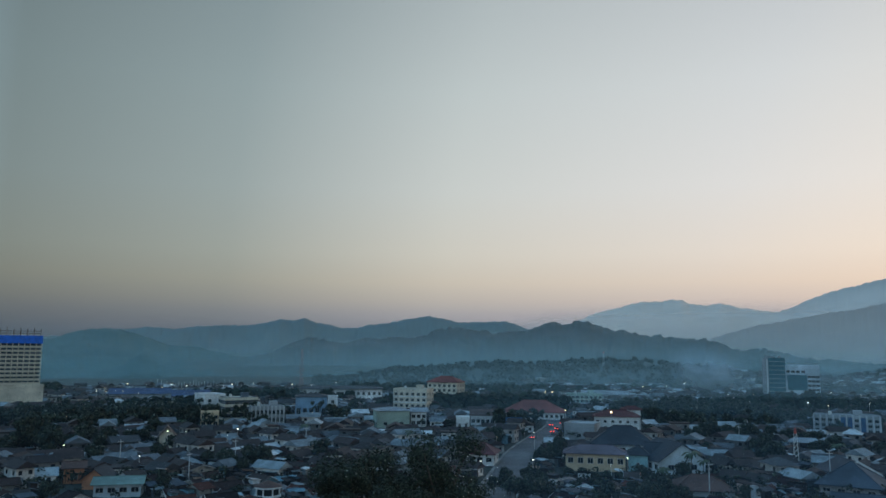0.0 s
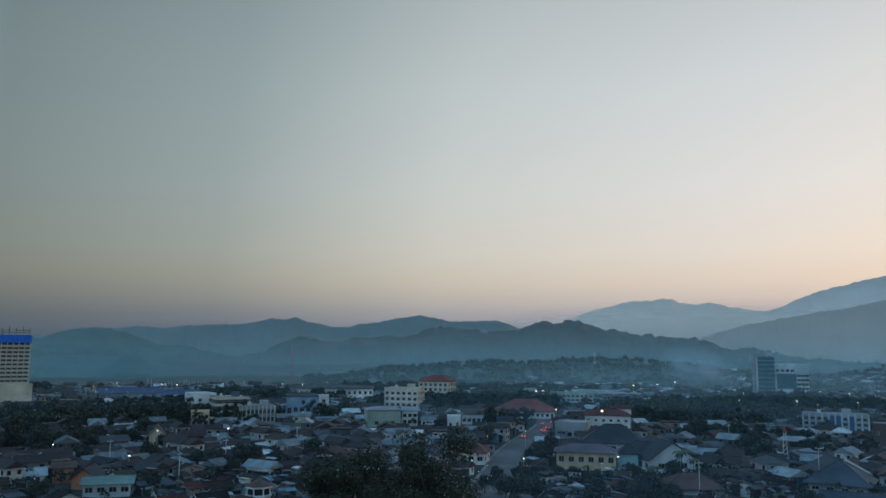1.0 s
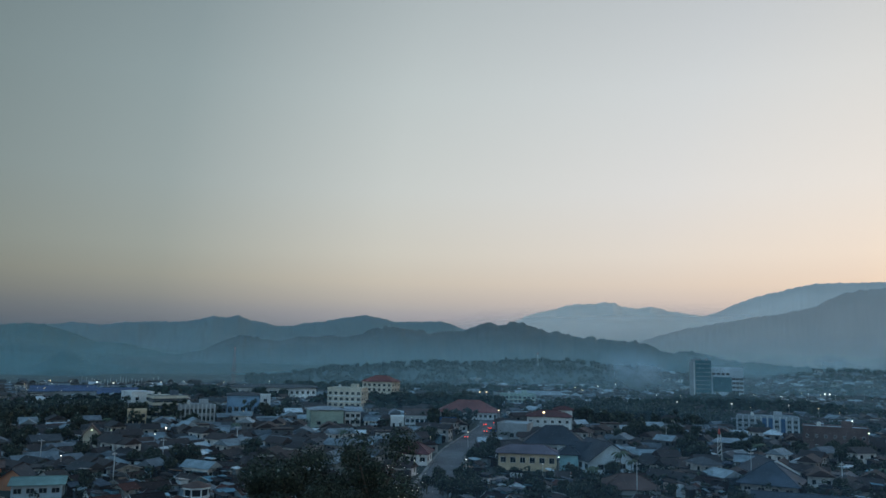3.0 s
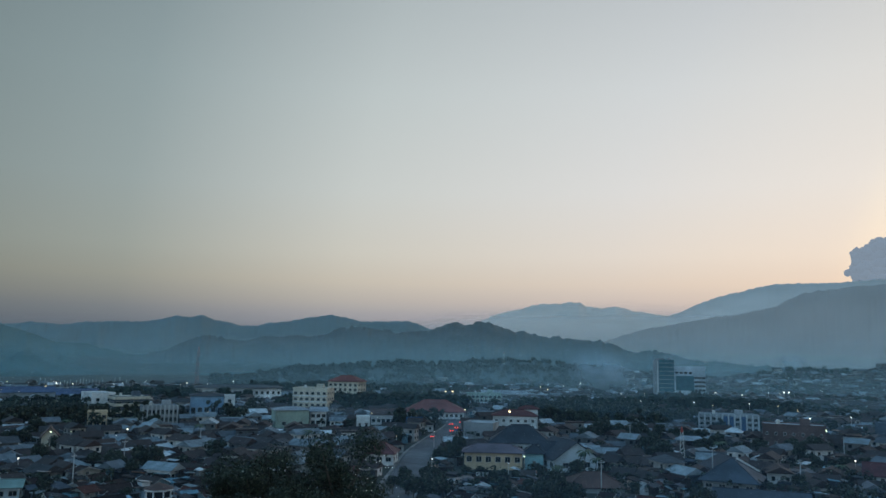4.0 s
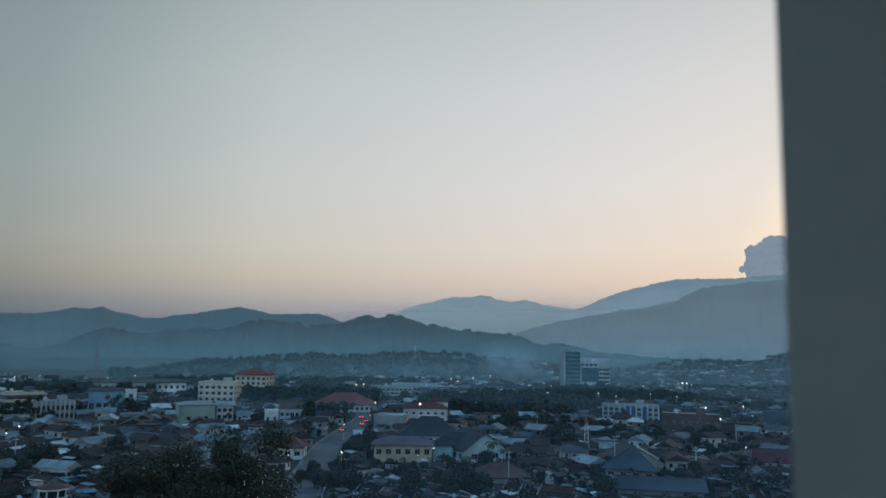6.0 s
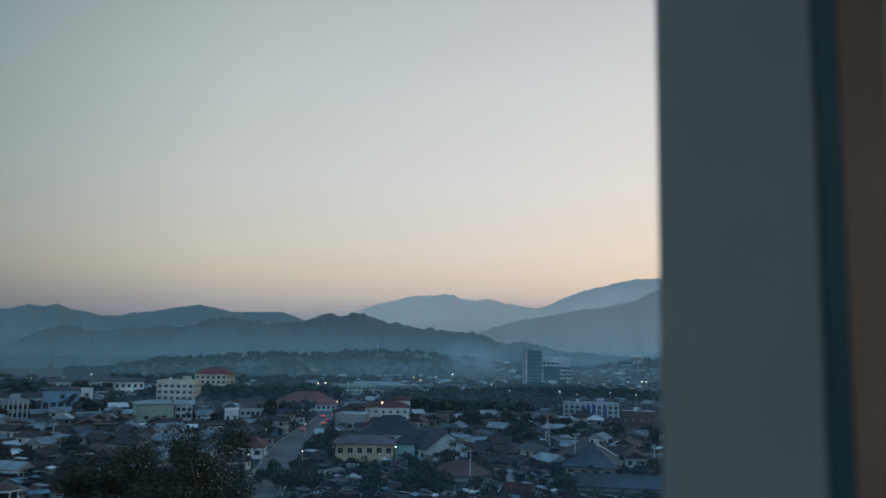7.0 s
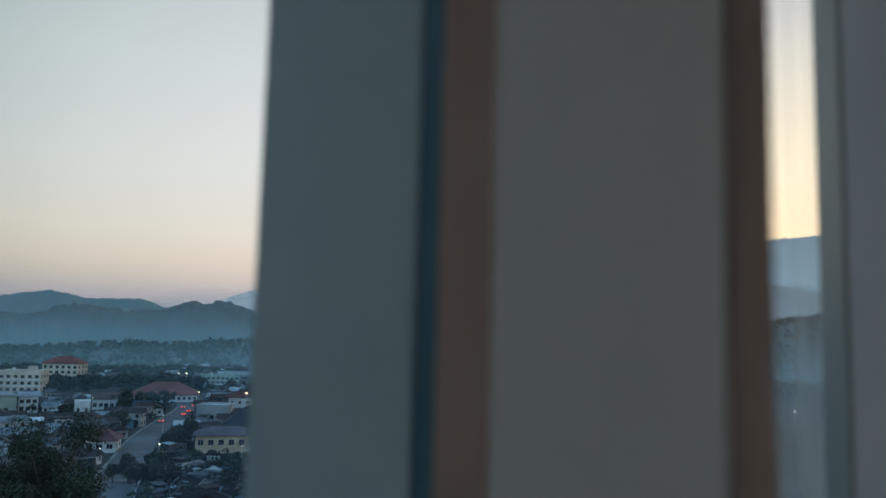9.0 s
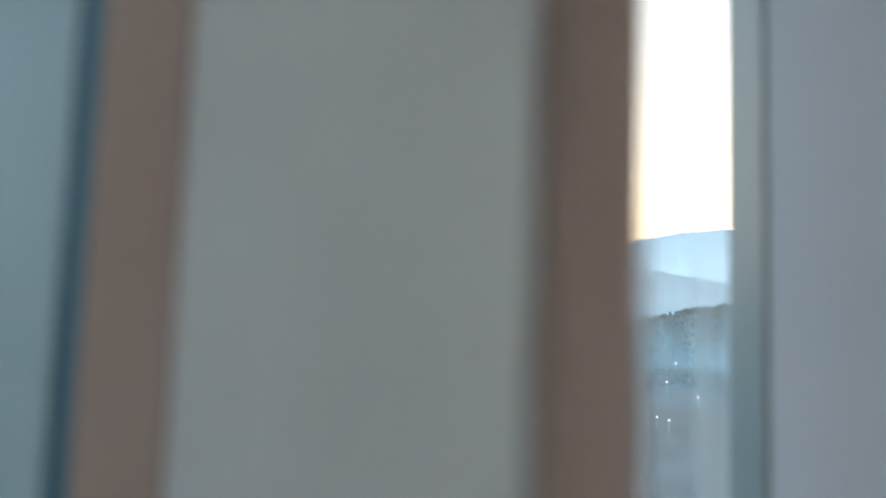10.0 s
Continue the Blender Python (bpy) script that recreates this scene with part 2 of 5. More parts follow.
M_TAIL = glow("tail_light", (1.0, 0.07, 0.05), 3.0)
M_CAR = material("car_paint", [(0.0, (0.03, 0.03, 0.035)), (0.4, (0.35, 0.36, 0.37)), (0.7, (0.06, 0.06, 0.07)), (1.0, (0.5, 0.5, 0.5))], 1, 0.3, by="object", spread=0.05)
M_TYRE = plain("tyre", (0.015, 0.015, 0.016), 0.9)
# the cloud's evening light is put in as an even glow over near-black
M_CLOUD = material("cloud", [(0.3, (0.04, 0.045, 0.05)), (0.7, (0.06, 0.065, 0.07))], 0.01, 1.0)
M_CLOUD.node_tree.nodes["Principled BSDF"].inputs["Emission Color"].default_value = (0.22, 0.275, 0.35, 1)
M_CLOUD.node_tree.nodes["Principled BSDF"].inputs["Emission Strength"].default_value = 0.92


# ---------------------------------------------------------------- mesh helpers
def at(az, d, z=0.0):
    """A place by its bearing (degrees, left of ahead) and distance from the window."""
    a = radians(az)
    return Vector((-math.sin(a) * d, math.cos(a) * d, z))


class Shape:
    def __init__(self):
        self.v, self.f, self.m = [], [], []

    def quadmesh(self, vs, fs, mat=0):
        k = len(self.v)
        self.v += [tuple(p) for p in vs]
        self.f += [tuple(k + i for i in q) for q in fs]
        self.m += [mat] * len(fs)
        return self

    def box(self, x0, x1, y0, y1, z0, z1, mat=0):
        vs = [(x, y, z) for z in (z0, z1) for y in (y0, y1) for x in (x0, x1)]
        return self.quadmesh(vs, [(0, 2, 3, 1), (4, 5, 7, 6), (0, 1, 5, 4), (2, 6, 7, 3), (0, 4, 6, 2), (1, 3, 7, 5)], mat)

    def prism(self, pts, z0, z1, mat=0):
        """An upright prism on a plan outline, given anticlockwise."""
        n = len(pts)
        vs = [(x, y, z0) for x, y in pts] + [(x, y, z1) for x, y in pts]
        fs = [(i, (i + 1) % n, n + (i + 1) % n, n + i) for i in range(n)]
        return self.quadmesh(vs, fs + [tuple(range(n - 1, -1, -1)), tuple(range(n, 2 * n))], mat)

    def tube(self, a, b, r0, r1, n=6, mat=0):
        a, b = Vector(a), Vector(b)
        w = (b - a).normalized()
        u = w.orthogonal().normalized()
        t = w.cross(u)
        vs = [c + (u * math.cos(2 * math.pi * i / n) + t * math.sin(2 * math.pi * i / n)) * r for c, r in ((a, r0), (b, r1)) for i in range(n)]
        fs = [(i, (i + 1) % n, n + (i + 1) % n, n + i) for i in range(n)]
        return self.quadmesh(vs, fs + [tuple(range(n - 1, -1, -1)), tuple(range(n, 2 * n))], mat)

    def gable(self, w, d, z0, z1, over=0.5, thick=0.18, mat=0):
        """A pitched roof along x, with thickness and eaves."""
        X, Y = w / 2 + over, d / 2 + over
        drop = (z1 - z0) * over / (d / 2)
        for s in (-1, 1):
            a, b = (s * Y, z0 - drop), (0.0, z1)
            vs = [(-X, a[0], a[1]), (X, a[0], a[1]), (X, b[0], b[1]), (-X, b[0], b[1])]
            vs += [(x, y, z + thick) for x, y, z in vs]
            fs = [(0, 1, 2, 3), (7, 6, 5, 4), (0, 4, 5, 1), (1, 5, 6, 2), (2, 6, 7, 3), (3, 7, 4, 0)]
            self.quadmesh(vs, fs if s > 0 else [tuple(reversed(q)) for q in fs], mat)
        return self.box(-X, X, -0.15, 0.15, z1 + thick - 0.05, z1 + thick + 0.12, mat)

    def hip(self, w, d, z0, z1, over=0.6, thick=0.2, mat=0, ridge=None):
        X, Y = w / 2 + over, d / 2 + over
        R = max(0.05, (w - d) / 2) if ridge is None else ridge
        vs = [(-X, -Y, z0 - thick), (X, -Y, z0 - thick), (X, Y, z0 - thick), (-X, Y, z0 - thick), (-X, -Y, z0), (X, -Y, z0), (X, Y, z0), (-X, Y, z0), (-R, 0, z1), (R, 0, z1)]
        fs = [(3, 2, 1, 0), (0, 1, 5, 4), (1, 2, 6, 5), (2, 3, 7, 6), (3, 0, 4, 7), (4, 5, 9, 8), (6, 7, 8, 9), (5, 6, 9), (7, 4, 8)]
        self.quadmesh(vs, fs, mat)
        self.box(-R - 0.1, R + 0.1, -0.16, 0.16, z1 - 0.05, z1 + 0.12, mat)
        for sx in (-1, 1):
            for sy in (-1, 1):
                self.tube((sx * X, sy * Y, z0 + 0.05), (sx * R, 0, z1 + 0.05), 0.13, 0.13, 4, mat)
        return self

    def mesh(self, name, mats):
        me = bpy.data.meshes.new(name)
        me.from_pydata(self.v, [], self.f)
        for m in mats:
            me.materials.append(m)
        if len(mats) > 1:
            me.polygons.foreach_set("material_index", self.m)
        me.update()
        return me


def part(name, shape, mats, parent=None, label="", m=None):
    me = shape if isinstance(shape, bpy.types.Mesh) else shape.mesh(name, mats if isinstance(mats, (list, tuple)) else [mats])
    ob = new(name, me)
    if parent:
        ob.parent = parent
    if m:
        ob.matrix_local = m
    return tagged(ob, label) if label else ob


def thing(name, label, category, m, group="", kind=""):
    e = new(name)
    e.empty_display_size = 0.5
    e.matrix_world = m
    return tagged(e, label, category, group, kind)


def smooth(ob):
    ob.data.polygons.foreach_set("use_smooth", [True] * len(ob.data.polygons))
    return ob


# ---------------------------------------------------------------- ground, hills, mist and haze
g = Shape()
rings = [0, 60, 120, 200, 300, 420, 560, 720, 900, 1200, 1600, 2200, 3000, 4200, 6500]
for i, r0 in enumerate(rings[1:], 1):
    r1 = rings[i - 1]
    for k in range(48):
        a0, a1 = 2 * math.pi * k / 48, 2 * math.pi * (k + 1) / 48
        g.quadmesh([(r1 * math.cos(a0), r1 * math.sin(a0), 0), (r0 * math.cos(a0), r0 * math.sin(a0), 0), (r0 * math.cos(a1), r0 * math.sin(a1), 0), (r1 * math.cos(a1), r1 * math.sin(a1), 0)], [(0, 1, 2, 3)])
tagged(part("ground", g, M_GROUND), "dark earth and grass of the valley floor", "ground", kind="structure")


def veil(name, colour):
    """Distance haze put over a slope as a tinted film: its thickness comes from the mesh, uneven in soft patches."""
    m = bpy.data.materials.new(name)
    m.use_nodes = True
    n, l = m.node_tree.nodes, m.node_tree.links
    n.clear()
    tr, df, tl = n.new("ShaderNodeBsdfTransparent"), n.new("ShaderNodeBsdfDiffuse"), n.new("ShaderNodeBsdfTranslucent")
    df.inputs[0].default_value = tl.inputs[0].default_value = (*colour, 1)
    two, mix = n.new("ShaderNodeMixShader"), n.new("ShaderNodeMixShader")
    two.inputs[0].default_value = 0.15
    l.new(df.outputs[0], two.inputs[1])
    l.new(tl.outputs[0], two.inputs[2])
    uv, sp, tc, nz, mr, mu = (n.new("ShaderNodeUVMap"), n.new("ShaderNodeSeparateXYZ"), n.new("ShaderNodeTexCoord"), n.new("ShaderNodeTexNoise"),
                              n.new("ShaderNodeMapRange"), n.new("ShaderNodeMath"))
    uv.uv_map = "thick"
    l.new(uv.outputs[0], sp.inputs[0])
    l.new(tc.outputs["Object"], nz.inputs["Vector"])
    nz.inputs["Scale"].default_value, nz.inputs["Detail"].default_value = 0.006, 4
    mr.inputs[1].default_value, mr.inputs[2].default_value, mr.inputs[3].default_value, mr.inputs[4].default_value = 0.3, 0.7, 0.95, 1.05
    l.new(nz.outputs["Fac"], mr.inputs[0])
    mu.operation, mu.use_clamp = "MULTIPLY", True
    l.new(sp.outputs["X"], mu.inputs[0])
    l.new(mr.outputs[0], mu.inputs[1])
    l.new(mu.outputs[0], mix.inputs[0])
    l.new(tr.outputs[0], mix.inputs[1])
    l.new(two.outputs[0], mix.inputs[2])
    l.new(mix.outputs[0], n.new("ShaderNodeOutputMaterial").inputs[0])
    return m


SLOPE = {}                      # height of the ground on a range of hills, by bearing and distance


def ridge(name, label, dist, depth, crest, mat, rough, step=0.08, rows=12, lumps=9.0, mist_on=None):
    """A range of hills with its crest fitted to the view: a row of summits and saddles (bearing, degrees above eye
    level).
    The last argument: tint of the haze film put over its slope and its thickness from foot to crest."""
    az = np.arange(crest[-1][0], crest[0][0], step)
    cs = sorted(crest)
    xs, ys = np.array([c[0] for c in cs]), np.array([c[1] for c in cs])
    grid = np.arange(xs[0], xs[-1], 0.05)
    ker = np.hanning(11)
    fine = np.convolve(np.pad(np.interp(grid, xs, ys), 5, mode="edge"), ker / ker.sum(), "valid")

    def height(a, d):
        u = (d - dist) / depth
        p = at(a, d)
        top = EYE + dist * math.tan(radians(float(np.interp(a, grid, fine))))
        prof = max(0.0, 1 - abs(u) ** 1.25) if u < 0 else 1 - u * 0.8
        nz = noise.fractal(Vector((p.x, p.y, 0)) * (2.2 / depth), 1.0, 2.0, 4) * rough * min(1, abs(u) * 2.5)
        trees = noise.noise(Vector((p.x, p.y, 7)) * 0.035) * lumps * 0.6 + noise.noise(Vector((p.x, p.y, 3)) * (0.10 if dist > 1500 else 0.19)) * lumps * 0.5
        return -6 + (top + 6) * prof + nz * (1 if 0.05 < prof else 0) + trees, prof

    SLOPE[name] = height
    s, v, thick = Shape(), Shape(), []
    for a in az:
        for u in np.linspace(-1, 0.5, rows):
            d = dist + u * depth
            z, prof = height(a, d)
            s.v.append((*at(a, d).xy, z))
            # ridge copy drawn 1% towards the eye, to lay distance haze over it
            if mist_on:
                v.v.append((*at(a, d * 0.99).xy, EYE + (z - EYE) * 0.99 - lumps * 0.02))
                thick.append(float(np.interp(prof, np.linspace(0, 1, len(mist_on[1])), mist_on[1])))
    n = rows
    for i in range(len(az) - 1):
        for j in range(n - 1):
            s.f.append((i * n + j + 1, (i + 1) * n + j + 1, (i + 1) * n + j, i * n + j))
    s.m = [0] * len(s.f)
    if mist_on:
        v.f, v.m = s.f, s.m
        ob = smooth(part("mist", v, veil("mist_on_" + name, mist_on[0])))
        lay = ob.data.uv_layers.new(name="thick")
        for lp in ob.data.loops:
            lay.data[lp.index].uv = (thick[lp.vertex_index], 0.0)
        tagged(ob, "tinted film putting distance haze over the hillside", "mist", kind="stuff")
    return tagged(smooth(part(name, s, mat)), label, "hill", kind="structure")


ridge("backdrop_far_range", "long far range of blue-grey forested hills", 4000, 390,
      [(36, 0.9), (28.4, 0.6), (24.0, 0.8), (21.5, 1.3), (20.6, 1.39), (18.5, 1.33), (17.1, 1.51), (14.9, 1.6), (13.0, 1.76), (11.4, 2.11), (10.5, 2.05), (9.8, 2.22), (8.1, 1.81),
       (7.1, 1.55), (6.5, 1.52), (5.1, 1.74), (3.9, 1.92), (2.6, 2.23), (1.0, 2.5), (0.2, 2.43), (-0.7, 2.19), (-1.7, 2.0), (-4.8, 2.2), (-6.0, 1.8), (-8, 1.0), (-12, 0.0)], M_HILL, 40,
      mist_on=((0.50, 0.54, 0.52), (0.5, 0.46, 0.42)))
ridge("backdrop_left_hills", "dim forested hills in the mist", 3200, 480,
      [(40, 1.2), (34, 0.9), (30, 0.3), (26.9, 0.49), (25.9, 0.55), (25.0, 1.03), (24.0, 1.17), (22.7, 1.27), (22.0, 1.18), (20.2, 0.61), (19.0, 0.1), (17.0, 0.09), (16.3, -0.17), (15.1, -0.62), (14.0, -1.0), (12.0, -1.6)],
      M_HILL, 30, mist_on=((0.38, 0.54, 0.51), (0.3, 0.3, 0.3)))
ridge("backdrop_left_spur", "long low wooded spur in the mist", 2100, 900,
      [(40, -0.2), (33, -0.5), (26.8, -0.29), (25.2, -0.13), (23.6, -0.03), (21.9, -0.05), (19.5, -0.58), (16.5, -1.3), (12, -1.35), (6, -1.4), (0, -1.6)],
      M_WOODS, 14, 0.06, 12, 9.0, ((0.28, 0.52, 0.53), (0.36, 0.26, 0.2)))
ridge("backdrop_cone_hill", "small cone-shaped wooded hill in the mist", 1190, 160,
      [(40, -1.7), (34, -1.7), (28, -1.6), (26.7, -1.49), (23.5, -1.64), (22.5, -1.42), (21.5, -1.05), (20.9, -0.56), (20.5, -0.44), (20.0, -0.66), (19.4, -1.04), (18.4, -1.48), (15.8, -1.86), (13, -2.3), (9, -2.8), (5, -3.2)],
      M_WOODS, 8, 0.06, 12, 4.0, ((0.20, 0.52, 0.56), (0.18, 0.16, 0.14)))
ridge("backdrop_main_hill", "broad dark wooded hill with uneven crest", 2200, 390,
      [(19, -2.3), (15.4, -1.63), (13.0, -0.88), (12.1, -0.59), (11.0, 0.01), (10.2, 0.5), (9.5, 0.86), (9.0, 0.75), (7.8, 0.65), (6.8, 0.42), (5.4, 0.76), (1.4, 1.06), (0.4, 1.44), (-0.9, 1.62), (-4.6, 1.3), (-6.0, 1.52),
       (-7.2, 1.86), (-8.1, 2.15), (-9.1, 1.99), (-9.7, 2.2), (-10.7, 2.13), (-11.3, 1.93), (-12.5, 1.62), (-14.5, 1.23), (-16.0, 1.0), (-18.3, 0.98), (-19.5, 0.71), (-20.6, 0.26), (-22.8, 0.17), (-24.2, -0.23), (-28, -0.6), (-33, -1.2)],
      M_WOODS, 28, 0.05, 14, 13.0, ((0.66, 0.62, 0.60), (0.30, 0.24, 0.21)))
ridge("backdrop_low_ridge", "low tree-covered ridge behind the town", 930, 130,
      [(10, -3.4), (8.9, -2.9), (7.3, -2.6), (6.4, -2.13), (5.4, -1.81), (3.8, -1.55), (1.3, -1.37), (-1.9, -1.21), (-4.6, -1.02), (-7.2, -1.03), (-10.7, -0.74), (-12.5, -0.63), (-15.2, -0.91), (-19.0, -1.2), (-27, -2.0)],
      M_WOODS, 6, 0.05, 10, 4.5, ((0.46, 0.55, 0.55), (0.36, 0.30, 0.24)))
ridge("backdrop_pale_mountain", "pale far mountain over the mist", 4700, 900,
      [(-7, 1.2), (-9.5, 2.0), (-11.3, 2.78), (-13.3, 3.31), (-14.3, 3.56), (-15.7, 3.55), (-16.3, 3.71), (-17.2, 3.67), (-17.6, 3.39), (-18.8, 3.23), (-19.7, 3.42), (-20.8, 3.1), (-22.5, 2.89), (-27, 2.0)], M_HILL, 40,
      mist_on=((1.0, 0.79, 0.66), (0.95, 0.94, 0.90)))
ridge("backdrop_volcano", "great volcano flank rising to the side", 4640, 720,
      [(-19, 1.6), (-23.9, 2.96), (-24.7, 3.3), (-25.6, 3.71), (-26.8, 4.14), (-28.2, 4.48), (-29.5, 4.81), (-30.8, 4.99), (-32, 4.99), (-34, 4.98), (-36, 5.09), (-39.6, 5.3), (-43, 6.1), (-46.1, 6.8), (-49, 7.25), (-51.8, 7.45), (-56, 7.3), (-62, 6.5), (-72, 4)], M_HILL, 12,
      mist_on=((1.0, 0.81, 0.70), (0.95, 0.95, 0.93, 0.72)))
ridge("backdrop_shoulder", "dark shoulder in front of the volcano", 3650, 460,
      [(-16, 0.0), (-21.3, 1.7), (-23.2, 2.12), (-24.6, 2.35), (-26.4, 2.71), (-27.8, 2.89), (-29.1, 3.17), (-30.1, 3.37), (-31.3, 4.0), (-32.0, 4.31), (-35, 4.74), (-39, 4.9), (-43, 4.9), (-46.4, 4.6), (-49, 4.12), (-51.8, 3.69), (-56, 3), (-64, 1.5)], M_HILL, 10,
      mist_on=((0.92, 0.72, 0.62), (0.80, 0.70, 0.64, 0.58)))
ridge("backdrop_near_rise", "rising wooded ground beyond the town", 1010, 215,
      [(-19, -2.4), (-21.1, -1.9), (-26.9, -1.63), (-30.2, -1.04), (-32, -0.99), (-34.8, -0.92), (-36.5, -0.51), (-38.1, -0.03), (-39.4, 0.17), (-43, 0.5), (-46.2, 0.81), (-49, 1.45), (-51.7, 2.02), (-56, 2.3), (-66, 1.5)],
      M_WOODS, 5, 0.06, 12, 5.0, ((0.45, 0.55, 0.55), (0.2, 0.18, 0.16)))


def haze_sheet(r, amount, tops, hold, colour, foot=0.0):
    """A tinted sheet that puts mist and distance haze across the valley; tops: (bearing, degrees above eye level)."""
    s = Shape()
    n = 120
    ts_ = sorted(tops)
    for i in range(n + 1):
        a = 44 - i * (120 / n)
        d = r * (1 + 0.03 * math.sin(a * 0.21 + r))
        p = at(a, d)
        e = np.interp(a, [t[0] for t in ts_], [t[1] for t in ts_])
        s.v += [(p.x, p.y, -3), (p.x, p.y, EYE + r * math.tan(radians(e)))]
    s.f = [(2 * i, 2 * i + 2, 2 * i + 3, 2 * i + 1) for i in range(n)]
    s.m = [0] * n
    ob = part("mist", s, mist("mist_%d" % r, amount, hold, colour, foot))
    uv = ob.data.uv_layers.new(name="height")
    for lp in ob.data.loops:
        a = 44 - (lp.vertex_index // 2) * (120 / n)          # haze thinned to the left, where the view is darker
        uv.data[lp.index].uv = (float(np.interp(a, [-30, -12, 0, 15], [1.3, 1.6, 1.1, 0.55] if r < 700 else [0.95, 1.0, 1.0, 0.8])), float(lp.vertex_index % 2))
    tagged(ob, "tinted sheet putting mist and distance haze over the valley", "mist", kind="stuff")


# Tinted rings about the window stand in for distance haze; nearest lifts the blacks.
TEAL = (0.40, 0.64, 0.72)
haze_sheet(176, 0.045, [(0, -1.0)], 0.5, (0.26, 0.52, 0.80))
haze_sheet(420, 0.09, [(0, 0.8)], 0.1, (0.34, 0.60, 0.78))
haze_sheet(560, 0.13, [(0, 1.5)], 0.1, TEAL)
haze_sheet(770, 0.34, [(0, 2.5)], 0.1, TEAL)
haze_sheet(1080, 0.44, [(40, 0.8), (8, 0.8), (0, 1.4), (-60, 1.4)], 0.0, (0.30, 0.62, 0.72))
haze_sheet(1760, 0.28, [(0, 3.5)], 0.0, TEAL)
haze_sheet(3960, 0.75, [(40, 0.6), (0, 1.2), (-8, 3.3), (-20, 4.0), (-24, 3.9), (-30, 4.0), (-60, 3.4)], 0.35, (0.96, 0.88, 0.84))


def smoke(az0, az1, d, top, amount):
    """A wisp of smoke: a soft-edged bulging sheet that leans with the wind."""
    m = bpy.data.materials.new("smoke")
    m.use_nodes = True
    n, l = m.node_tree.nodes, m.node_tree.links
    n.clear()
    tr, df, mix = n.new("ShaderNodeBsdfTransparent"), n.new("ShaderNodeBsdfDiffuse"), n.new("ShaderNodeMixShader")
    df.inputs[0].default_value = (0.62, 0.72, 0.80, 1)
    uv, sub, ln, mr, nz, mul_ = (n.new("ShaderNodeUVMap"), n.new("ShaderNodeVectorMath"), n.new("ShaderNodeVectorMath"), n.new("ShaderNodeMapRange"), n.new("ShaderNodeTexNoise"), n.new("ShaderNodeMath"))
    uv.uv_map = "height"
    sub.operation, ln.operation, mul_.operation = "SUBTRACT", "LENGTH", "MULTIPLY"
    sub.inputs[1].default_value = (0.5, 0.5, 0)
    l.new(uv.outputs[0], sub.inputs[0])
    l.new(sub.outputs[0], ln.inputs[0])
    mr.interpolation_type = "SMOOTHSTEP"
    mr.inputs[1].default_value, mr.inputs[2].default_value, mr.inputs[3].default_value, mr.inputs[4].default_value = 0.0, 0.5, amount * 2, 0
    l.new(ln.outputs["Value"], mr.inputs[0])
    nz.inputs["Scale"].default_value, nz.inputs["Detail"].default_value = 5.0, 5
    l.new(uv.outputs[0], nz.inputs["Vector"])
    l.new(nz.outputs["Fac"], mul_.inputs[0])
    l.new(mr.outputs[0], mul_.inputs[1])
    l.new(mul_.outputs[0], mix.inputs[0])
    l.new(tr.outputs[0], mix.inputs[1])
    l.new(df.outputs[0], mix.inputs[2])
    l.new(mix.outputs[0], n.new("ShaderNodeOutputMaterial").inputs[0])
    s, k = Shape(), 12
    for i in range(k + 1):
        for j in range(k + 1):
            u, v = i / k, j / k
            p = at(az0 + (az1 - az0) * u, d - 14 * math.sin(u * math.pi) * math.sin(v * math.pi))
            s.v.append((p.x - 18 * v * v, p.y, 1 + top * v))
    s.f = [(i * (k + 1) + j, (i + 1) * (k + 1) + j, (i + 1) * (k + 1) + j + 1, i * (k + 1) + j + 1) for i in range(k) for j in range(k)]
    s.m = [0] * len(s.f)
    ob = part("smoke", s, m)
    lay = ob.data.uv_layers.new(name="height")
    for lp in ob.data.loops:
        lay.data[lp.index].uv = (lp.vertex_index // (k + 1) / k, lp.vertex_index % (k + 1) / k)
    tagged(ob, "thin grey smoke drifting over the roofs", "smoke", kind="stuff")


smoke(-16.0, -22.5, 590, 44, 0.55)
smoke(-22.0, -31.0, 740, 30, 0.16)
smoke(-30.0, -32.8, 1400, 48, 0.5)
smoke(-22.6, -25.6, 1500, 46, 0.3)

# a lone heaped cloud behind the volcano
CLOUD = [(-34.33, 5.46), (-34.83, 5.79), (-34.92, 6.36), (-34.86, 6.74), (-35.16, 7.08), (-35.58, 7.03), (-35.80, 7.28), (-36.12, 7.54), (-36.38, 7.72), (-36.79, 7.62), (-37.24, 7.68), (-37.74, 7.43), (-38.01, 7.27), (-38.17, 6.93), (-38.46, 6.59), (-38.72, 6.54), (-40.2, 6.4), (-41.5, 5.6)]
cl = bmesh.new()
puff = random.Random(31)
for k in range(430):
    az = -35.1 - 6.1 * (k % 30) / 29 if k < 180 else -34.5 - 7.0 * puff.random()
    crown = float(np.interp(-az, [-c[0] for c in CLOUD], [c[1] for c in CLOUD]))
    rad = puff.uniform(26, 34) if k < 180 else puff.uniform(10, 18) if k < 280 else puff.uniform(4, 9)
    r_deg = math.degrees(rad / 4780)
    e = 4.5 + max(0.1, crown - r_deg - 4.6) * (k // 30) / 5 if k < 180 else crown - puff.uniform(0.6, 1.1) * r_deg
    p = at(az - r_deg * 0.4, 4780 + puff.uniform(-20, 20), EYE + 4780 * math.tan(radians(e)))
    bmesh.ops.create_icosphere(cl, subdivisions=3, radius=rad, matrix=Matrix.Translation(p))
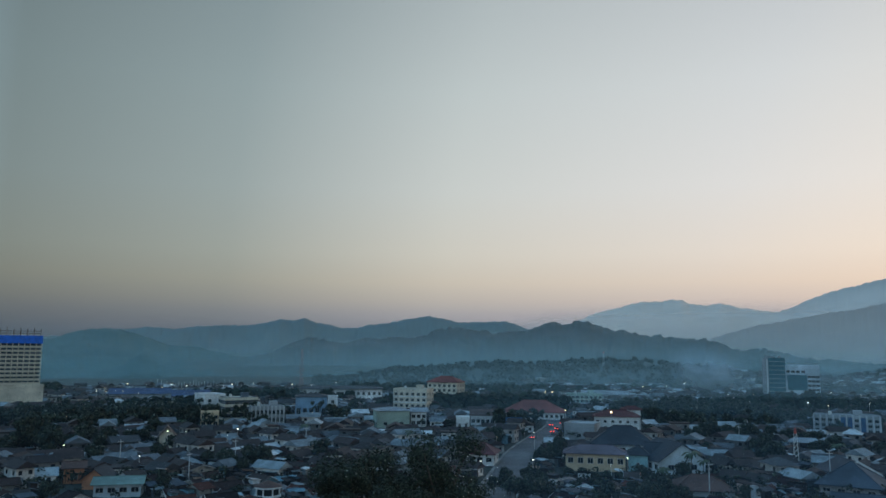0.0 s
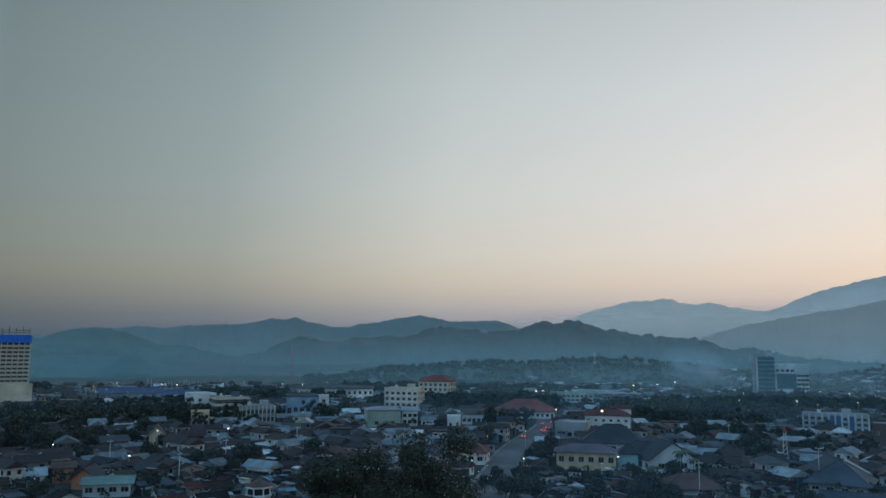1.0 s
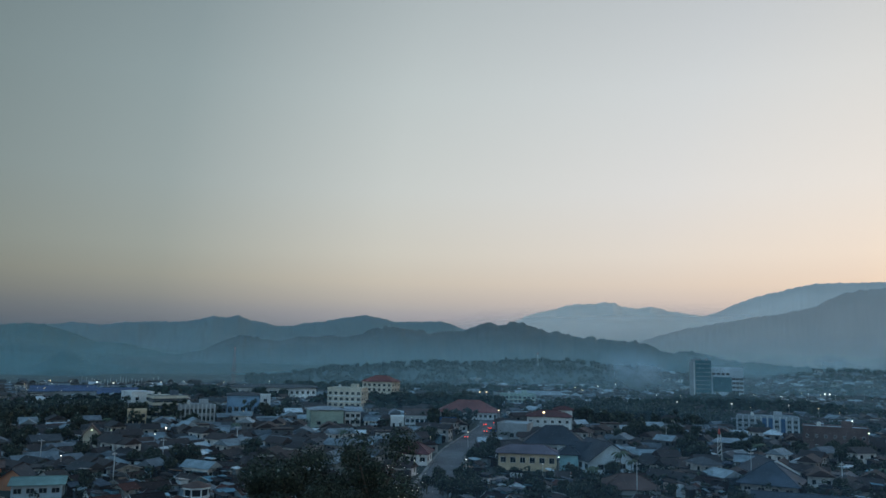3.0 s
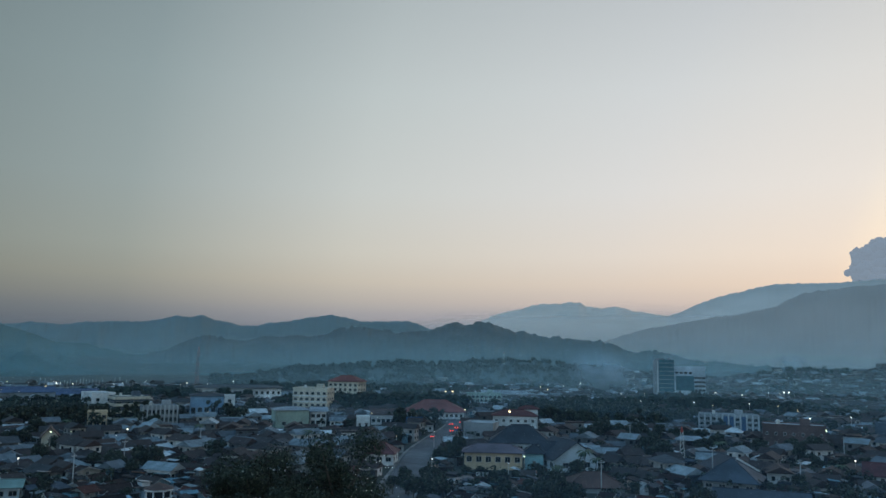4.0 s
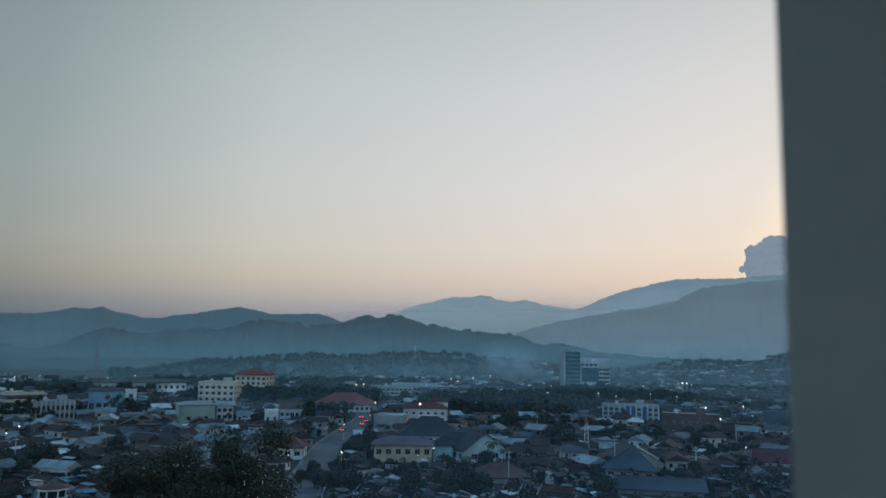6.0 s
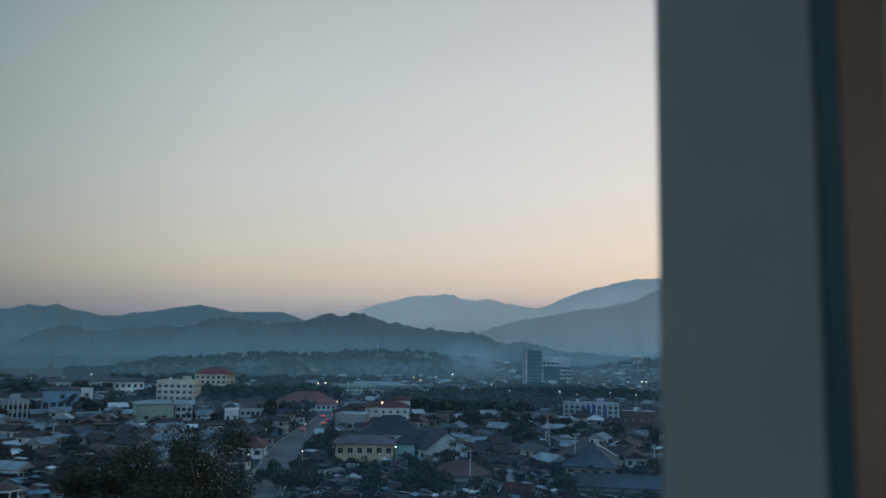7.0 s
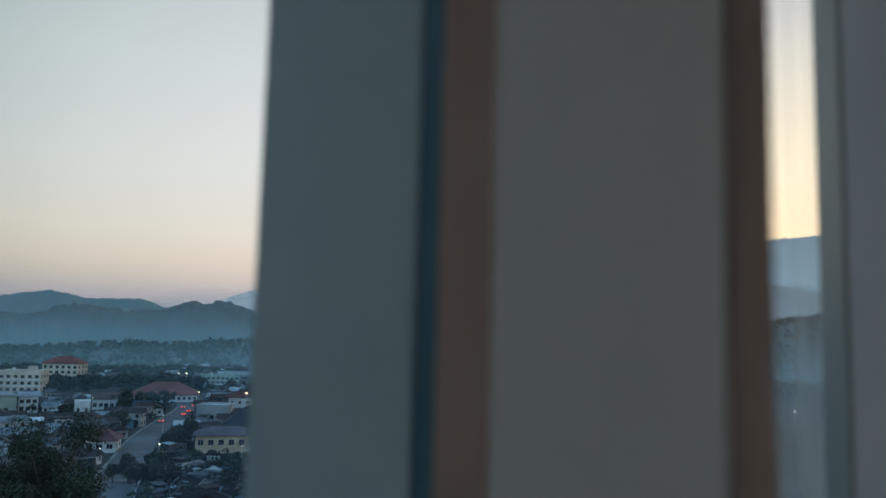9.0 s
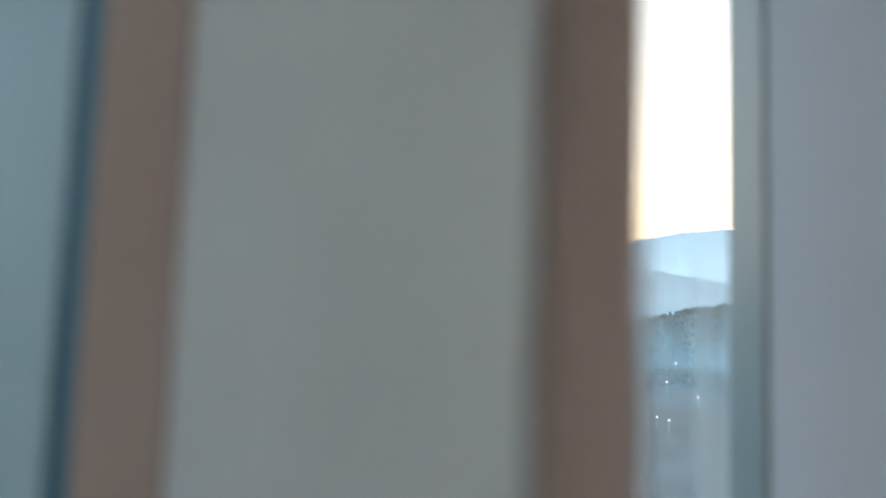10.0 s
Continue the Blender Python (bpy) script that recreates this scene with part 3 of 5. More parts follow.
for v in cl.verts:
    v.co += Vector((noise.noise(v.co * 0.035), 0, noise.noise(v.co * 0.035 + Vector((0, 9, 0))))) * 9
me = bpy.data.meshes.new("backdrop_cloud")
cl.to_mesh(me)
cl.free()
me.materials.append(M_CLOUD)
tagged(smooth(new("backdrop_cloud", me)), "blue-grey heaped cloud behind the volcano", "cloud", kind="structure")

# ---------------------------------------------------------------- road
ROAD = [at(-2.6, 150), at(-3.7, 205), at(-4.9, 250), at(-5.9, 305), at(-7.3, 360), at(-8.3, 410), at(-8.4, 470), at(-8.0, 640)]


def along(pts, off, z, step=6.0):
    out = []
    for i in range(len(pts) - 1):
        p0, p1, p2, p3 = pts[max(0, i - 1)], pts[i], pts[i + 1], pts[min(len(pts) - 1, i + 2)]
        n = max(2, int((p2 - p1).length / step))
        for k in range(n):
            t = k / n
            q = 0.5 * ((2 * p1) + (p2 - p0) * t + (2 * p0 - 5 * p1 + 4 * p2 - p3) * t * t + (3 * p1 - p0 - 3 * p2 + p3) * t ** 3)
            dq = (p2 - p1).normalized()
            out.append((q + Vector((dq.y, -dq.x, 0)) * off, dq))
    return [(Vector((p.x, p.y, z)), dq) for p, dq in out]


def strip(pts, o0, o1, z0, z1):
    s = Shape()
    a, b = along(pts, o0, z1), along(pts, o1, z1)
    for (p, _), (q, _) in zip(a, b):
        s.v += [(p.x, p.y, z0), (p.x, p.y, z1), (q.x, q.y, z1), (q.x, q.y, z0)]
    for i in range(len(a) - 1):
        k = 4 * i
        s.f += [(k + 1, k + 5, k + 6, k + 2), (k, k + 4, k + 5, k + 1), (k + 2, k + 6, k + 7, k + 3)]
    s.f = [tuple(reversed(q)) for q in s.f]
    s.m = [0] * len(s.f)
    return s


tagged(part("road", strip(ROAD, -4.8, 4.8, -0.2, 0.06), M_ROAD), "grey asphalt street running through the town", "road", kind="structure")
for off in (-5.9, 4.9):
    tagged(part("pavement", strip(ROAD, off, off + 1.0, -0.2, 0.22), M_PAVE), "pale concrete pavement along the street", "pavement", kind="structure")

# ---------------------------------------------------------------- buildings
BUSY = []                       # plan discs that are taken: x, y, radius


def window_mesh(w, h):
    s = Shape()
    s.box(-w / 2, w / 2, -0.06, 0.10, 0, 0.10).box(-w / 2, w / 2, -0.06, 0.10, h - 0.1, h)
    s.box(-w / 2, -w / 2 + 0.1, -0.05, 0.10, 0, h).box(w / 2 - 0.1, w / 2, -0.05, 0.10, 0, h).box(-0.04, 0.04, -0.04, 0.10, 0, h)
    g_ = Shape().box(-w / 2 + 0.05, w / 2 - 0.05, -0.015, 0.08, 0.05, h - 0.05)
    return s.mesh("window", [M_FRAME]), g_.mesh("pane", [M_GLASS])


def window(root, key, m):
    ob = part("window", WIN[key][0], None, root, m=m)
    part("pane", WIN[key][1], None, ob)


WIN = {}


def windows(root, w, z0, floors, rise, bays, ww=1.5, wh=1.5, y=0.0, x0=None, turn=0):
    key = (ww, wh)
    if key not in WIN:
        WIN[key] = window_mesh(ww, wh)
    for f in range(floors):
        for b in range(bays):
            x = -w / 2 + (b + 0.5) * w / bays
            m = pose(x, y, z0 + f * rise) if not turn else pose(0, 0, 0, 0, 0, turn) @ pose(x, y, z0 + f * rise)
            window(root, key, m)


def building(name, label, az0, az1, d, top, deep, wall, roof="flat", roof_mat="zinc", roof_top=0, floors=2, bays=5, turn=0.0, bands=None, ww=1.9, wh=1.8, base=0.0, first=1.2, over=0.8):
    """A block with its front between two bearings, with parapet or pitched roof, storey bands and windows on three sides."""
    az = (az0 + az1) / 2
    w = 2 * d * math.tan(radians(abs(az0 - az1) / 2)) / max(0.5, math.cos(radians(turn)))
    p = at(az, d)
    root = thing(name, label, "building", pose(p.x, p.y, 0, 0, 0, az + turn))
    c = root.matrix_world @ Vector((0, deep / 2, 0))
    BUSY.append((c.x, c.y, max(w, deep) * 0.62))
    if d < 460:
        for k in (-0.3, 0.3):
            for b in (-9, -22) if d > 335 else (-9,):
                q = root.matrix_world @ Vector((k * w, b, 0))
                BUSY.append((q.x, q.y, 7 + w * 0.12))
    s = Shape().box(-w / 2, w / 2, 0, deep, base, top)
    part("wall", s, WALLS[wall], root)
    if roof == "flat":
        r = Shape()
        r.box(-w / 2 - 0.15, w / 2 + 0.15, -0.15, 0.2, top, top + 0.7).box(-w / 2 - 0.15, w / 2 + 0.15, deep - 0.2, deep + 0.15, top, top + 0.7)
        r.box(-w / 2 - 0.15, -w / 2 + 0.2, 0.2, deep - 0.2, top, top + 0.7).box(w / 2 - 0.2, w / 2 + 0.15, 0.2, deep - 0.2, top, top + 0.7)
        part("parapet", r, WALLS[wall], root)
        part("roof", Shape().box(-w / 2 + 0.2, w / 2 - 0.2, 0.2, deep - 0.2, top + 0.004, top + 0.12), ROOFS[roof_mat], root)
        if w > 14:
            part("stair_head", Shape().box(w * 0.1, w * 0.1 + 4, deep * 0.4, deep * 0.4 + 3.5, top + 0.1, top + 2.8), WALLS[wall], root)
            part("water_tank", Shape().tube((-w * 0.25, deep * 0.5, top + 0.1), (-w * 0.25, deep * 0.5, top + 2.0), 0.8, 0.75, 10), M_STEEL, root)
    else:
        r = Shape()
        if roof == "hip":
            r.hip(w, deep, top + 0.2, roof_top, over)
        elif roof == "gable":
            r.gable(w, deep, top + 0.05, roof_top, over)
        else:                   # gable end to the front
            r.gable(deep, w, top + 0.05, roof_top, over)
        k = part("roof", r, ROOFS[roof_mat], root, m=pose(0, deep / 2, 0, 0, 0, 90 if roof == "front" else 0))
        if roof == "front":
            gb = Shape().quadmesh([(-w / 2, 0.05, top), (w / 2, 0.05, top), (0, 0.05, roof_top - 0.1), (-w / 2, 0.35, top), (w / 2, 0.35, top), (0, 0.35, roof_top - 0.1)],
                                  [(0, 1, 2), (5, 4, 3), (0, 2, 5, 3), (1, 4, 5, 2)])
            part("gable_end", gb, WALLS[wall], root)
    rise = (top - base - first) / max(1, floors)
    if bands:
        for f in range(1, floors):
            part("storey_band", Shape().box(-w / 2 - 0.2, w / 2 + 0.2, -0.22, 0.02, base + f * rise + 0.35, base + f * rise + 0.85), WALLS[bands], root)
    windows(root, w, base + first, floors, rise, bays, ww, min(wh, rise * 0.62), -0.02)
    side = max(2, int(deep / 4))
    for s_ in (-1, 1):
        for f in range(floors):
            for b in range(side):
                m = pose(s_ * (w / 2 + 0.02), (b + 0.5) * deep / side, base + first + f * rise, 0, 0, 90 * s_)
                window(root, (ww, min(wh, rise * 0.62)), m)
    return root, w


# unfinished hotel tower with a blue crown
p = at(28.35, 552)
tower = thing("hotel_tower", "tall cream hotel tower with bright blue top band", "tower", pose(p.x, p.y, 0, 0, 0, 28.35))
BUSY.append((*(tower.matrix_world @ Vector((0, 9, 0))).to_2d(), 24))
W = 32.0
part("podium", Shape().box(-W / 2 - 4, W / 2 + 2.5, -3, 22, 0, 14.2).box(-W / 2 - 4.2, W / 2 + 2.7, -3.2, -2.8, 13.2, 14.8), WALLS["cream"], tower)
# the shade behind the balconies is put into the core's dark colour
part("wall", Shape().box(-W / 2 + 0.8, W / 2 - 0.8, 1.0, 18, 14.2, 39.8), WALLS["dark"], tower, "core wall coloured dark as balcony shade")
part("crown", Shape().box(-W / 2 - 0.3, W / 2 + 0.3, -0.4, 18.4, 39.8, 44.6), M_BAND, tower, "bright blue cladding band")
bal = Shape().box(0, 2.6, 0, 1.0, 0, 1.15).box(0.1, 2.5, 0.02, 0.9, 1.15, 1.3).mesh("balcony", [WALLS["cream"]])
fin = Shape().box(-0.25, 0.25, -0.1, 1.0, 14.2, 39.8).mesh("fin", [WALLS["cream"]])
for k in range(11):
    part("fin", fin, None, tower, m=pose(-W / 2 + k * W / 10, 0, 0))
    if k < 10:
        for f in range(10):
            part("balcony", bal, None, tower, m=pose(-W / 2 + k * W / 10 + 0.3, -0.2, 14.6 + 2.5 * f))
scf = Shape()
for k in range(9):
    x = -W / 2 + 1 + k * (W - 2) / 8
    scf.tube((x, 2, 44.6), (x, 2, 49.0 + 0.8 * (k % 2)), 0.26, 0.22, 4)
for z in (46.0, 47.4):
    scf.tube((-W / 2 + 1, 2, z), (W / 2 - 1, 2, z), 0.2, 0.2, 4)
part("roof_scaffold", scf, M_DOOR, tower)

# office block with a glass front and a lower wing
p = at(-23.95, 690)
office = thing("office_block", "glass-fronted office tower with lower pale wing", "building", pose(p.x, p.y, 0, 0, 0, -23.95))
BUSY.append((*(office.matrix_world @ Vector((0, 9, 0))).to_2d(), 27))
part("wall", Shape().box(-21, -4, 0, 16, 0, 33.5), WALLS["grey"], office)
part("side_fin", Shape().box(-17.6, -16.6, -0.8, 0.2, 0, 33), WALLS["white"], office, "white vertical fin")
part("glass_front", Shape().box(-16.2, -3.8, -0.3, 0.1, 2, 34.2), M_CURTAIN, office, "teal glass curtain wall")
for k in range(9):
    part("mullion", Shape().box(-16.2, -3.8, -0.42, -0.28, 4 + k * 3.4, 4.25 + k * 3.4), M_STEEL, office)
part("roof_plant", Shape().box(-19, -12, 4, 10, 33.5, 35.6).tube((-8, 8, 33.5), (-8, 8, 36), 1.2, 1.2, 8), WALLS["grey"], office)
part("wing", Shape().box(-3.8, 21, 1, 15, 0, 28.6).box(-3.8, 21.2, 0.6, 1.2, 26.6, 29.2), WALLS["pale"], office)
part("wing_glass", Shape().box(-2.5, 12, 0.7, 1.05, 9, 21), M_CURTAIN, office)
windows(office, 22, 22.5, 1, 3, 6, 2.6, 2.0, 0.98)
for f in range(5):
    for b in range(3):
        window(office, (2.6, 2.0), pose(13.5 + b * 3, 0.98, 5 + 3.4 * f))

building("apartment_block", "cream four-storey apartment block with many windows", 3.3, 0.9, 470, 14.6, 14, "cream", floors=4, bays=6, turn=-18, bands="white", wh=1.7)
building("apartment_block", "pale five-storey block with red tiled hip roof", 0.85, -1.25, 535, 16.4, 14, "cream", "hip", "red", 20.5, floors=5, bays=6, turn=-24)
building("shop_building", "white blank-sided shop building", 16.4, 15.0, 450, 12.6, 16, "white", floors=3, bays=2, turn=20)
def pilasters(made, n, h, deep=0.7, width=0.7):
    root, w = made
    for k in range(n + 1):
        x = -w / 2 + k * w / n
        part("pilaster", Shape().box(x - width / 2, x + width / 2, -deep, -0.05, 0, h), WALLS["pilaster"], root, "pale grey pilaster")


striped = building("shop_building", "three-storey block with cream slabs and dark recessed fronts", 15.0, 12.9, 436, 11.6, 13, "dark", floors=3, bays=4, ww=2.6, wh=1.6, turn=14)
root, w = striped
for z in (0.3, 3.7, 7.3, 10.7):
    part("slab", Shape().box(-w / 2 - 0.6, w / 2 + 0.6, -1.4, 13.4, z, z + 1.35), WALLS["cream"], root, "cream floor slab with parapet")
pilasters(building("row_shops", "row of white narrow shop fronts with pillars", 13.2, 11.0, 412, 8.6, 10, "grey", floors=2, bays=8, ww=1.6, wh=2.4, turn=10), 8, 9.2)
building("sports_hall", "blue-walled hall with flat dark roof", 10.2, 8.0, 452, 11.2, 20, "blue", "hip", "slate", 13.0, floors=1, bays=5, ww=2.4, wh=4.0)
building("annex", "tall white annex of the hall", 7.95, 7.25, 449, 11.4, 8, "white", floors=3, bays=1)
building("long_hall", "long low hall with dark roof and white columns", 10.1, 4.1, 575, 9.6, 24, "white", "hip", "slate", 11.6, floors=2, bays=16, ww=1.8, wh=2.2, over=1.6)
building("workshop", "pale green windowless workshop", 4.4, 2.1, 392, 8.2, 14, "green", "hip", "zinc", 9.6, floors=1, bays=2, turn=10)
building("house_block", "white two-storey house with low roof", 2.0, 0.9, 398, 7.4, 9, "white", "gable", "zinc", 9.0, floors=2, bays=3)
building("small_house", "small white box house", -1.25, -2.2, 386, 5.4, 8, "white", "flat", floors=1, bays=2, ww=1.2)
building("shop_row", "row of shop houses with red-brown roofs", -2.3, -4.7, 410, 5.2, 9, "white", "gable", "brown", 7.6, floors=1, bays=7, wh=1.8)
building("brown_house", "house under a low brown tiled hip roof", -16.4, -20.2, 226, 1.4, 11, "pale", "hip", "brown", 5.0, floors=1, bays=3, over=1.1, turn=12, ww=1.2, wh=0.4)
building("town_hall", "white building under a wide red hip roof", -4.8, -8.9, 448, 3.9, 20, "white", "hip", "red", 10.2, floors=1, bays=12, ww=1.5, wh=1.9, over=1.4)
building("school", "pale green three-storey building with flat roofs", -9.1, -11.6, 548, 9.0, 13, "green", floors=3, bays=8, bands="cream")
building("school", "long grey building behind the trees", -10.2, -13.4, 600, 6.8, 13, "grey", "gable", "zinc", 9.0, floors=2, bays=9)
building("white_hall", "white hall with dark red roof", -11.0, -14.1, 392, 7.0, 13, "white", "hip", "maroon", 9.8, floors=2, bays=6, ww=1.4, wh=1.3)
building("stair_tower", "white stair tower with dark red cap", -12.9, -14.2, 404, 9.6, 6, "white", "hip", "maroon", 11.4, floors=2, bays=2)
building("grey_store", "blank grey concrete store", -8.9, -11.0, 350, 6.6, 12, "grey", "flat", floors=1, bays=1, turn=-14)
building("meeting_house", "pale house under a large dark hip roof", -10.9, -15.0, 294, 5.0, 15, "pale", "hip", "slate", 11.2, floors=1, bays=5, ww=1.9, wh=1.5, first=2.6, over=1.0)
building("classroom_block", "yellow classroom block with mauve roof", -9.0, -13.1, 262, 5.4, 8, "yellow", "hip", "purple", 7.9, floors=1, bays=6, ww=1.8, wh=2.0, base=0, first=2.4, over=1.0)
building("teal_annex", "small turquoise annex with slate roof", -13.3, -14.6, 264, 5.2, 7, "teal", "hip", "slate", 8.0, floors=1, bays=1, ww=1.0)
building("gable_house", "pale blue gable-fronted house with dark roof", -15.4, -18.4, 264, 4.2, 17, "pale", "front", "slate", 9.4, floors=1, bays=2, turn=28, ww=2.2)
building("side_house", "pale house with dark slate roof", -14.5, -16.2, 268, 4.6, 9, "pale", "gable", "slate", 8.4, floors=1, bays=4, ww=1.0)
flats = building("flats", "grey flats with white pilasters and blue panels", -25.2, -29.0, 424, 8.4, 11, "grey", floors=3, bays=10, wh=1.7)
root, w = flats
pilasters(flats, 10, 9.2)
for k in (4, 5, 7):
    part("banner", Shape().box(-w / 2 + (k + 0.14) * w / 10, -w / 2 + (k + 0.86) * w / 10, -0.4, -0.25, 1.5, 8.2), M_BOARD, root, "dark blue banner panel")
building("brick_building", "long dark brick building with pale roof edge", -29.2, -33.0, 368, 9.2, 13, "brick", "flat", "zinc", floors=2, bays=7, ww=1.1, wh=1.3)
building("dark_store", "dark windowless storage block", -35.8, -37.5, 420, 8.2, 10, "dark", floors=1, bays=1)
building("white_flats", "white three-storey flats with square windows", -37.5, -41.0, 470, 9.0, 12, "white", floors=3, bays=6, ww=1.8)
building("hip_roof_house", "house under a broad blue-grey hip roof", -25.3, -28.7, 240, 3.0, 14, "grey", "hip", "blue", 8.8, floors=1, bays=4, over=1.2, turn=-8)
gabled = building("gabled_house", "dark-roofed house with white gable boards", -26.3, -28.7, 262, 3.7, 12, "grey", "front", "slate", 6.9, floors=1, bays=2, turn=24, ww=1.2)
root, w = gabled
for sx in (-1, 1):
    vs = [(sx * (w / 2 + 0.9), -1.0, 3.0), (0, -1.0, 6.8)]
    vs = [(x, y + dy, z + dz) for x, y, z in vs for dy in (0, 0.12) for dz in (0, 0.6)]
    part("barge_board", Shape().quadmesh(vs, [(0, 1, 5, 4), (2, 6, 7, 3), (1, 3, 7, 5), (0, 4, 6, 2), (0, 2, 3, 1), (4, 5, 7, 6)]), WALLS["white"], root, "white gable board")
building("low_wing", "low wing with blue-grey pitched roof", -26.2, -31.9, 219, 1.6, 9, "grey", "gable", "blue", 3.8, floors=1, bays=3, over=1.0, turn=4)
building("white_house", "white house with dark red roof", -35.1, -37.7, 274, 3.6, 8, "white", "gable", "maroon", 6.6, floors=1, bays=4, ww=1.1)
building("flat_roof_house", "low house with pale green flat roof", 23.1, 20.2, 222, 3.4, 7, "pale", "gable", "green", 4.6, floors=1, bays=4, turn=-8)
building("orange_house", "orange-walled house with brown roof", 24.9, 23.7, 248, 4.4, 6, "orange", "gable", "brown", 5.6, floors=1, bays=1)
building("orange_house", "orange gable-ended house with slate roof", 23.8, 22.4, 236, 3.0, 8, "orange", "front", "slate", 5.4, floors=1, bays=1, turn=-20, ww=1.0)
building("cream_house", "narrow cream house with high gable", 19.2, 18.2, 318, 5.2, 7, "cream", "front", "brown", 8.4, floors=2, bays=1, ww=1.0)
building("yellow_house", "two-storey yellow town house", 16.6, 15.4, 400, 7.0, 8, "yellow", floors=2, bays=3)
building("white_villa", "white villa with maroon roof by the road", -2.0, -3.9, 268, 3.6, 11, "white", "hip", "maroon", 7.2, floors=1, bays=3, turn=-10)
building("big_shed", "grey market shed with navy blue roof", 18.5, 15.6, 560, 6.0, 30, "grey", "gable", "navy", 9.0, floors=1, bays=6)
building("big_shed", "long grey market shed with navy blue roof", 22.5, 18.6, 590, 6.0, 30, "grey", "gable", "navy", 9.0, floors=1, bays=6)

# white corner pavilion with a ring of windows
p = at(11.9, 203)
kiosk = thing("pavilion", "white corner pavilion with dark windows and brown roof", "pavilion", pose(p.x, p.y, 0, 0, 0, 12))
BUSY.append((p.x, p.y, 6))
octa = lambda r: [(r * math.cos(math.pi / 8 + k * math.pi / 4), r * math.sin(math.pi / 8 + k * math.pi / 4)) for k in range(8)]
part("wall", Shape().prism(octa(3.1), 0, 2.4).prism(octa(3.4), 2.1, 2.5), WALLS["white"], kiosk)
part("glazing", Shape().prism(octa(2.8), 2.5, 4.1), M_GLASS, kiosk)
for x, y in octa(2.95):
    part("post", Shape().box(x - 0.16, x + 0.16, y - 0.16, y + 0.16, 2.5, 4.1), WALLS["white"], kiosk)
part("cornice", Shape().prism(octa(3.5), 4.1, 4.5), WALLS["white"], kiosk)
r = Shape()
o8 = octa(3.6)
r.quadmesh([(x, y, 4.504) for x, y in o8] + [(0, 0, 5.9)], [(i, (i + 1) % 8, 8) for i in range(8)])
part("roof", r, ROOFS["brown"], kiosk)

# lattice masts
def mast(az, d, h, w, label, mat, top=True):
    p = at(az, d)
    m = thing("lattice_mast", label, "mast", pose(p.x, p.y, 0, 0, 0, az))
    BUSY.append((p.x, p.y, 2))
    q = at(az, d - 14)
    BUSY.append((q.x, q.y, 9))
    for sx in (-1, 1):
        for sy in (-1, 1):
            part("leg", Shape().tube((sx * w, sy * w, 0), (sx * w * 0.45, sy * w * 0.45, h), 0.2, 0.14, 4), mat, m)
    n = int(h / 1.6)
    for k in range(n):
        z0, z1 = h * k / n, h * (k + 1) / n
        f0, f1 = w * (1 - 0.55 * k / n), w * (1 - 0.55 * (k + 1) / n)
        s = Shape()
        for sgn in (-1, 1):
            s.tube((-f0, sgn * f0, z0), (f1, sgn * f1, z1), 0.1, 0.1, 4).tube((sgn * f0, -f0, z0), (sgn * f1, f1, z1), 0.1, 0.1, 4)
        part("brace", s, mat, m)
    if top:
        part("head", Shape().tube((0, 0, h), (0, 0, h + 1.6), 0.5, 0.25, 8).tube((0, 0, h + 1.6), (0, 0, h + 2.6), 0.07, 0.04, 5), M_REDSTEEL, m)
    return m


mast(-24.05, 292, 11.4, 0.9, "white lattice steel mast with red head", M_STEEL)
mast(9.85, 760, 36, 1.5, "red and white radio mast over the roofs", M_REDSTEEL)
mast(-11.75, 900, 36, 1.5, "thin grey radio mast", M_STEEL)
p = at(-24.6, 330)
canopy = thing("canopy", "grey sheet canopy on thin posts", "canopy", pose(p.x, p.y, 0, 0, 0, -24.6))
part("roof", Shape().hip(11, 6, 5.2, 6.6, 0.3, ridge=3.4), ROOFS["zinc"], canopy)
for x in (-5.7, 5.7):
    for y in (-2.7, 2.7):
        part("post", Shape().tube((x * 0.9, y, 0), (x * 0.9, y, 5.25), 0.12, 0.12, 6), M_STEEL, canopy)
p = at(-7.0, 385)
board = thing("banner_board", "blue roadside banner board on posts", "sign", pose(p.x - 11, p.y, 0, 0, 0, 0))
part("panel", Shape().box(-4, 4, -0.15, 0.15, 2.4, 6.4), M_BOARD, board)
for x in (-3.4, 3.4):
    part("post", Shape().box(x - 0.15, x + 0.15, 0.15, 0.4, 0, 6.2), M_STEEL, board)


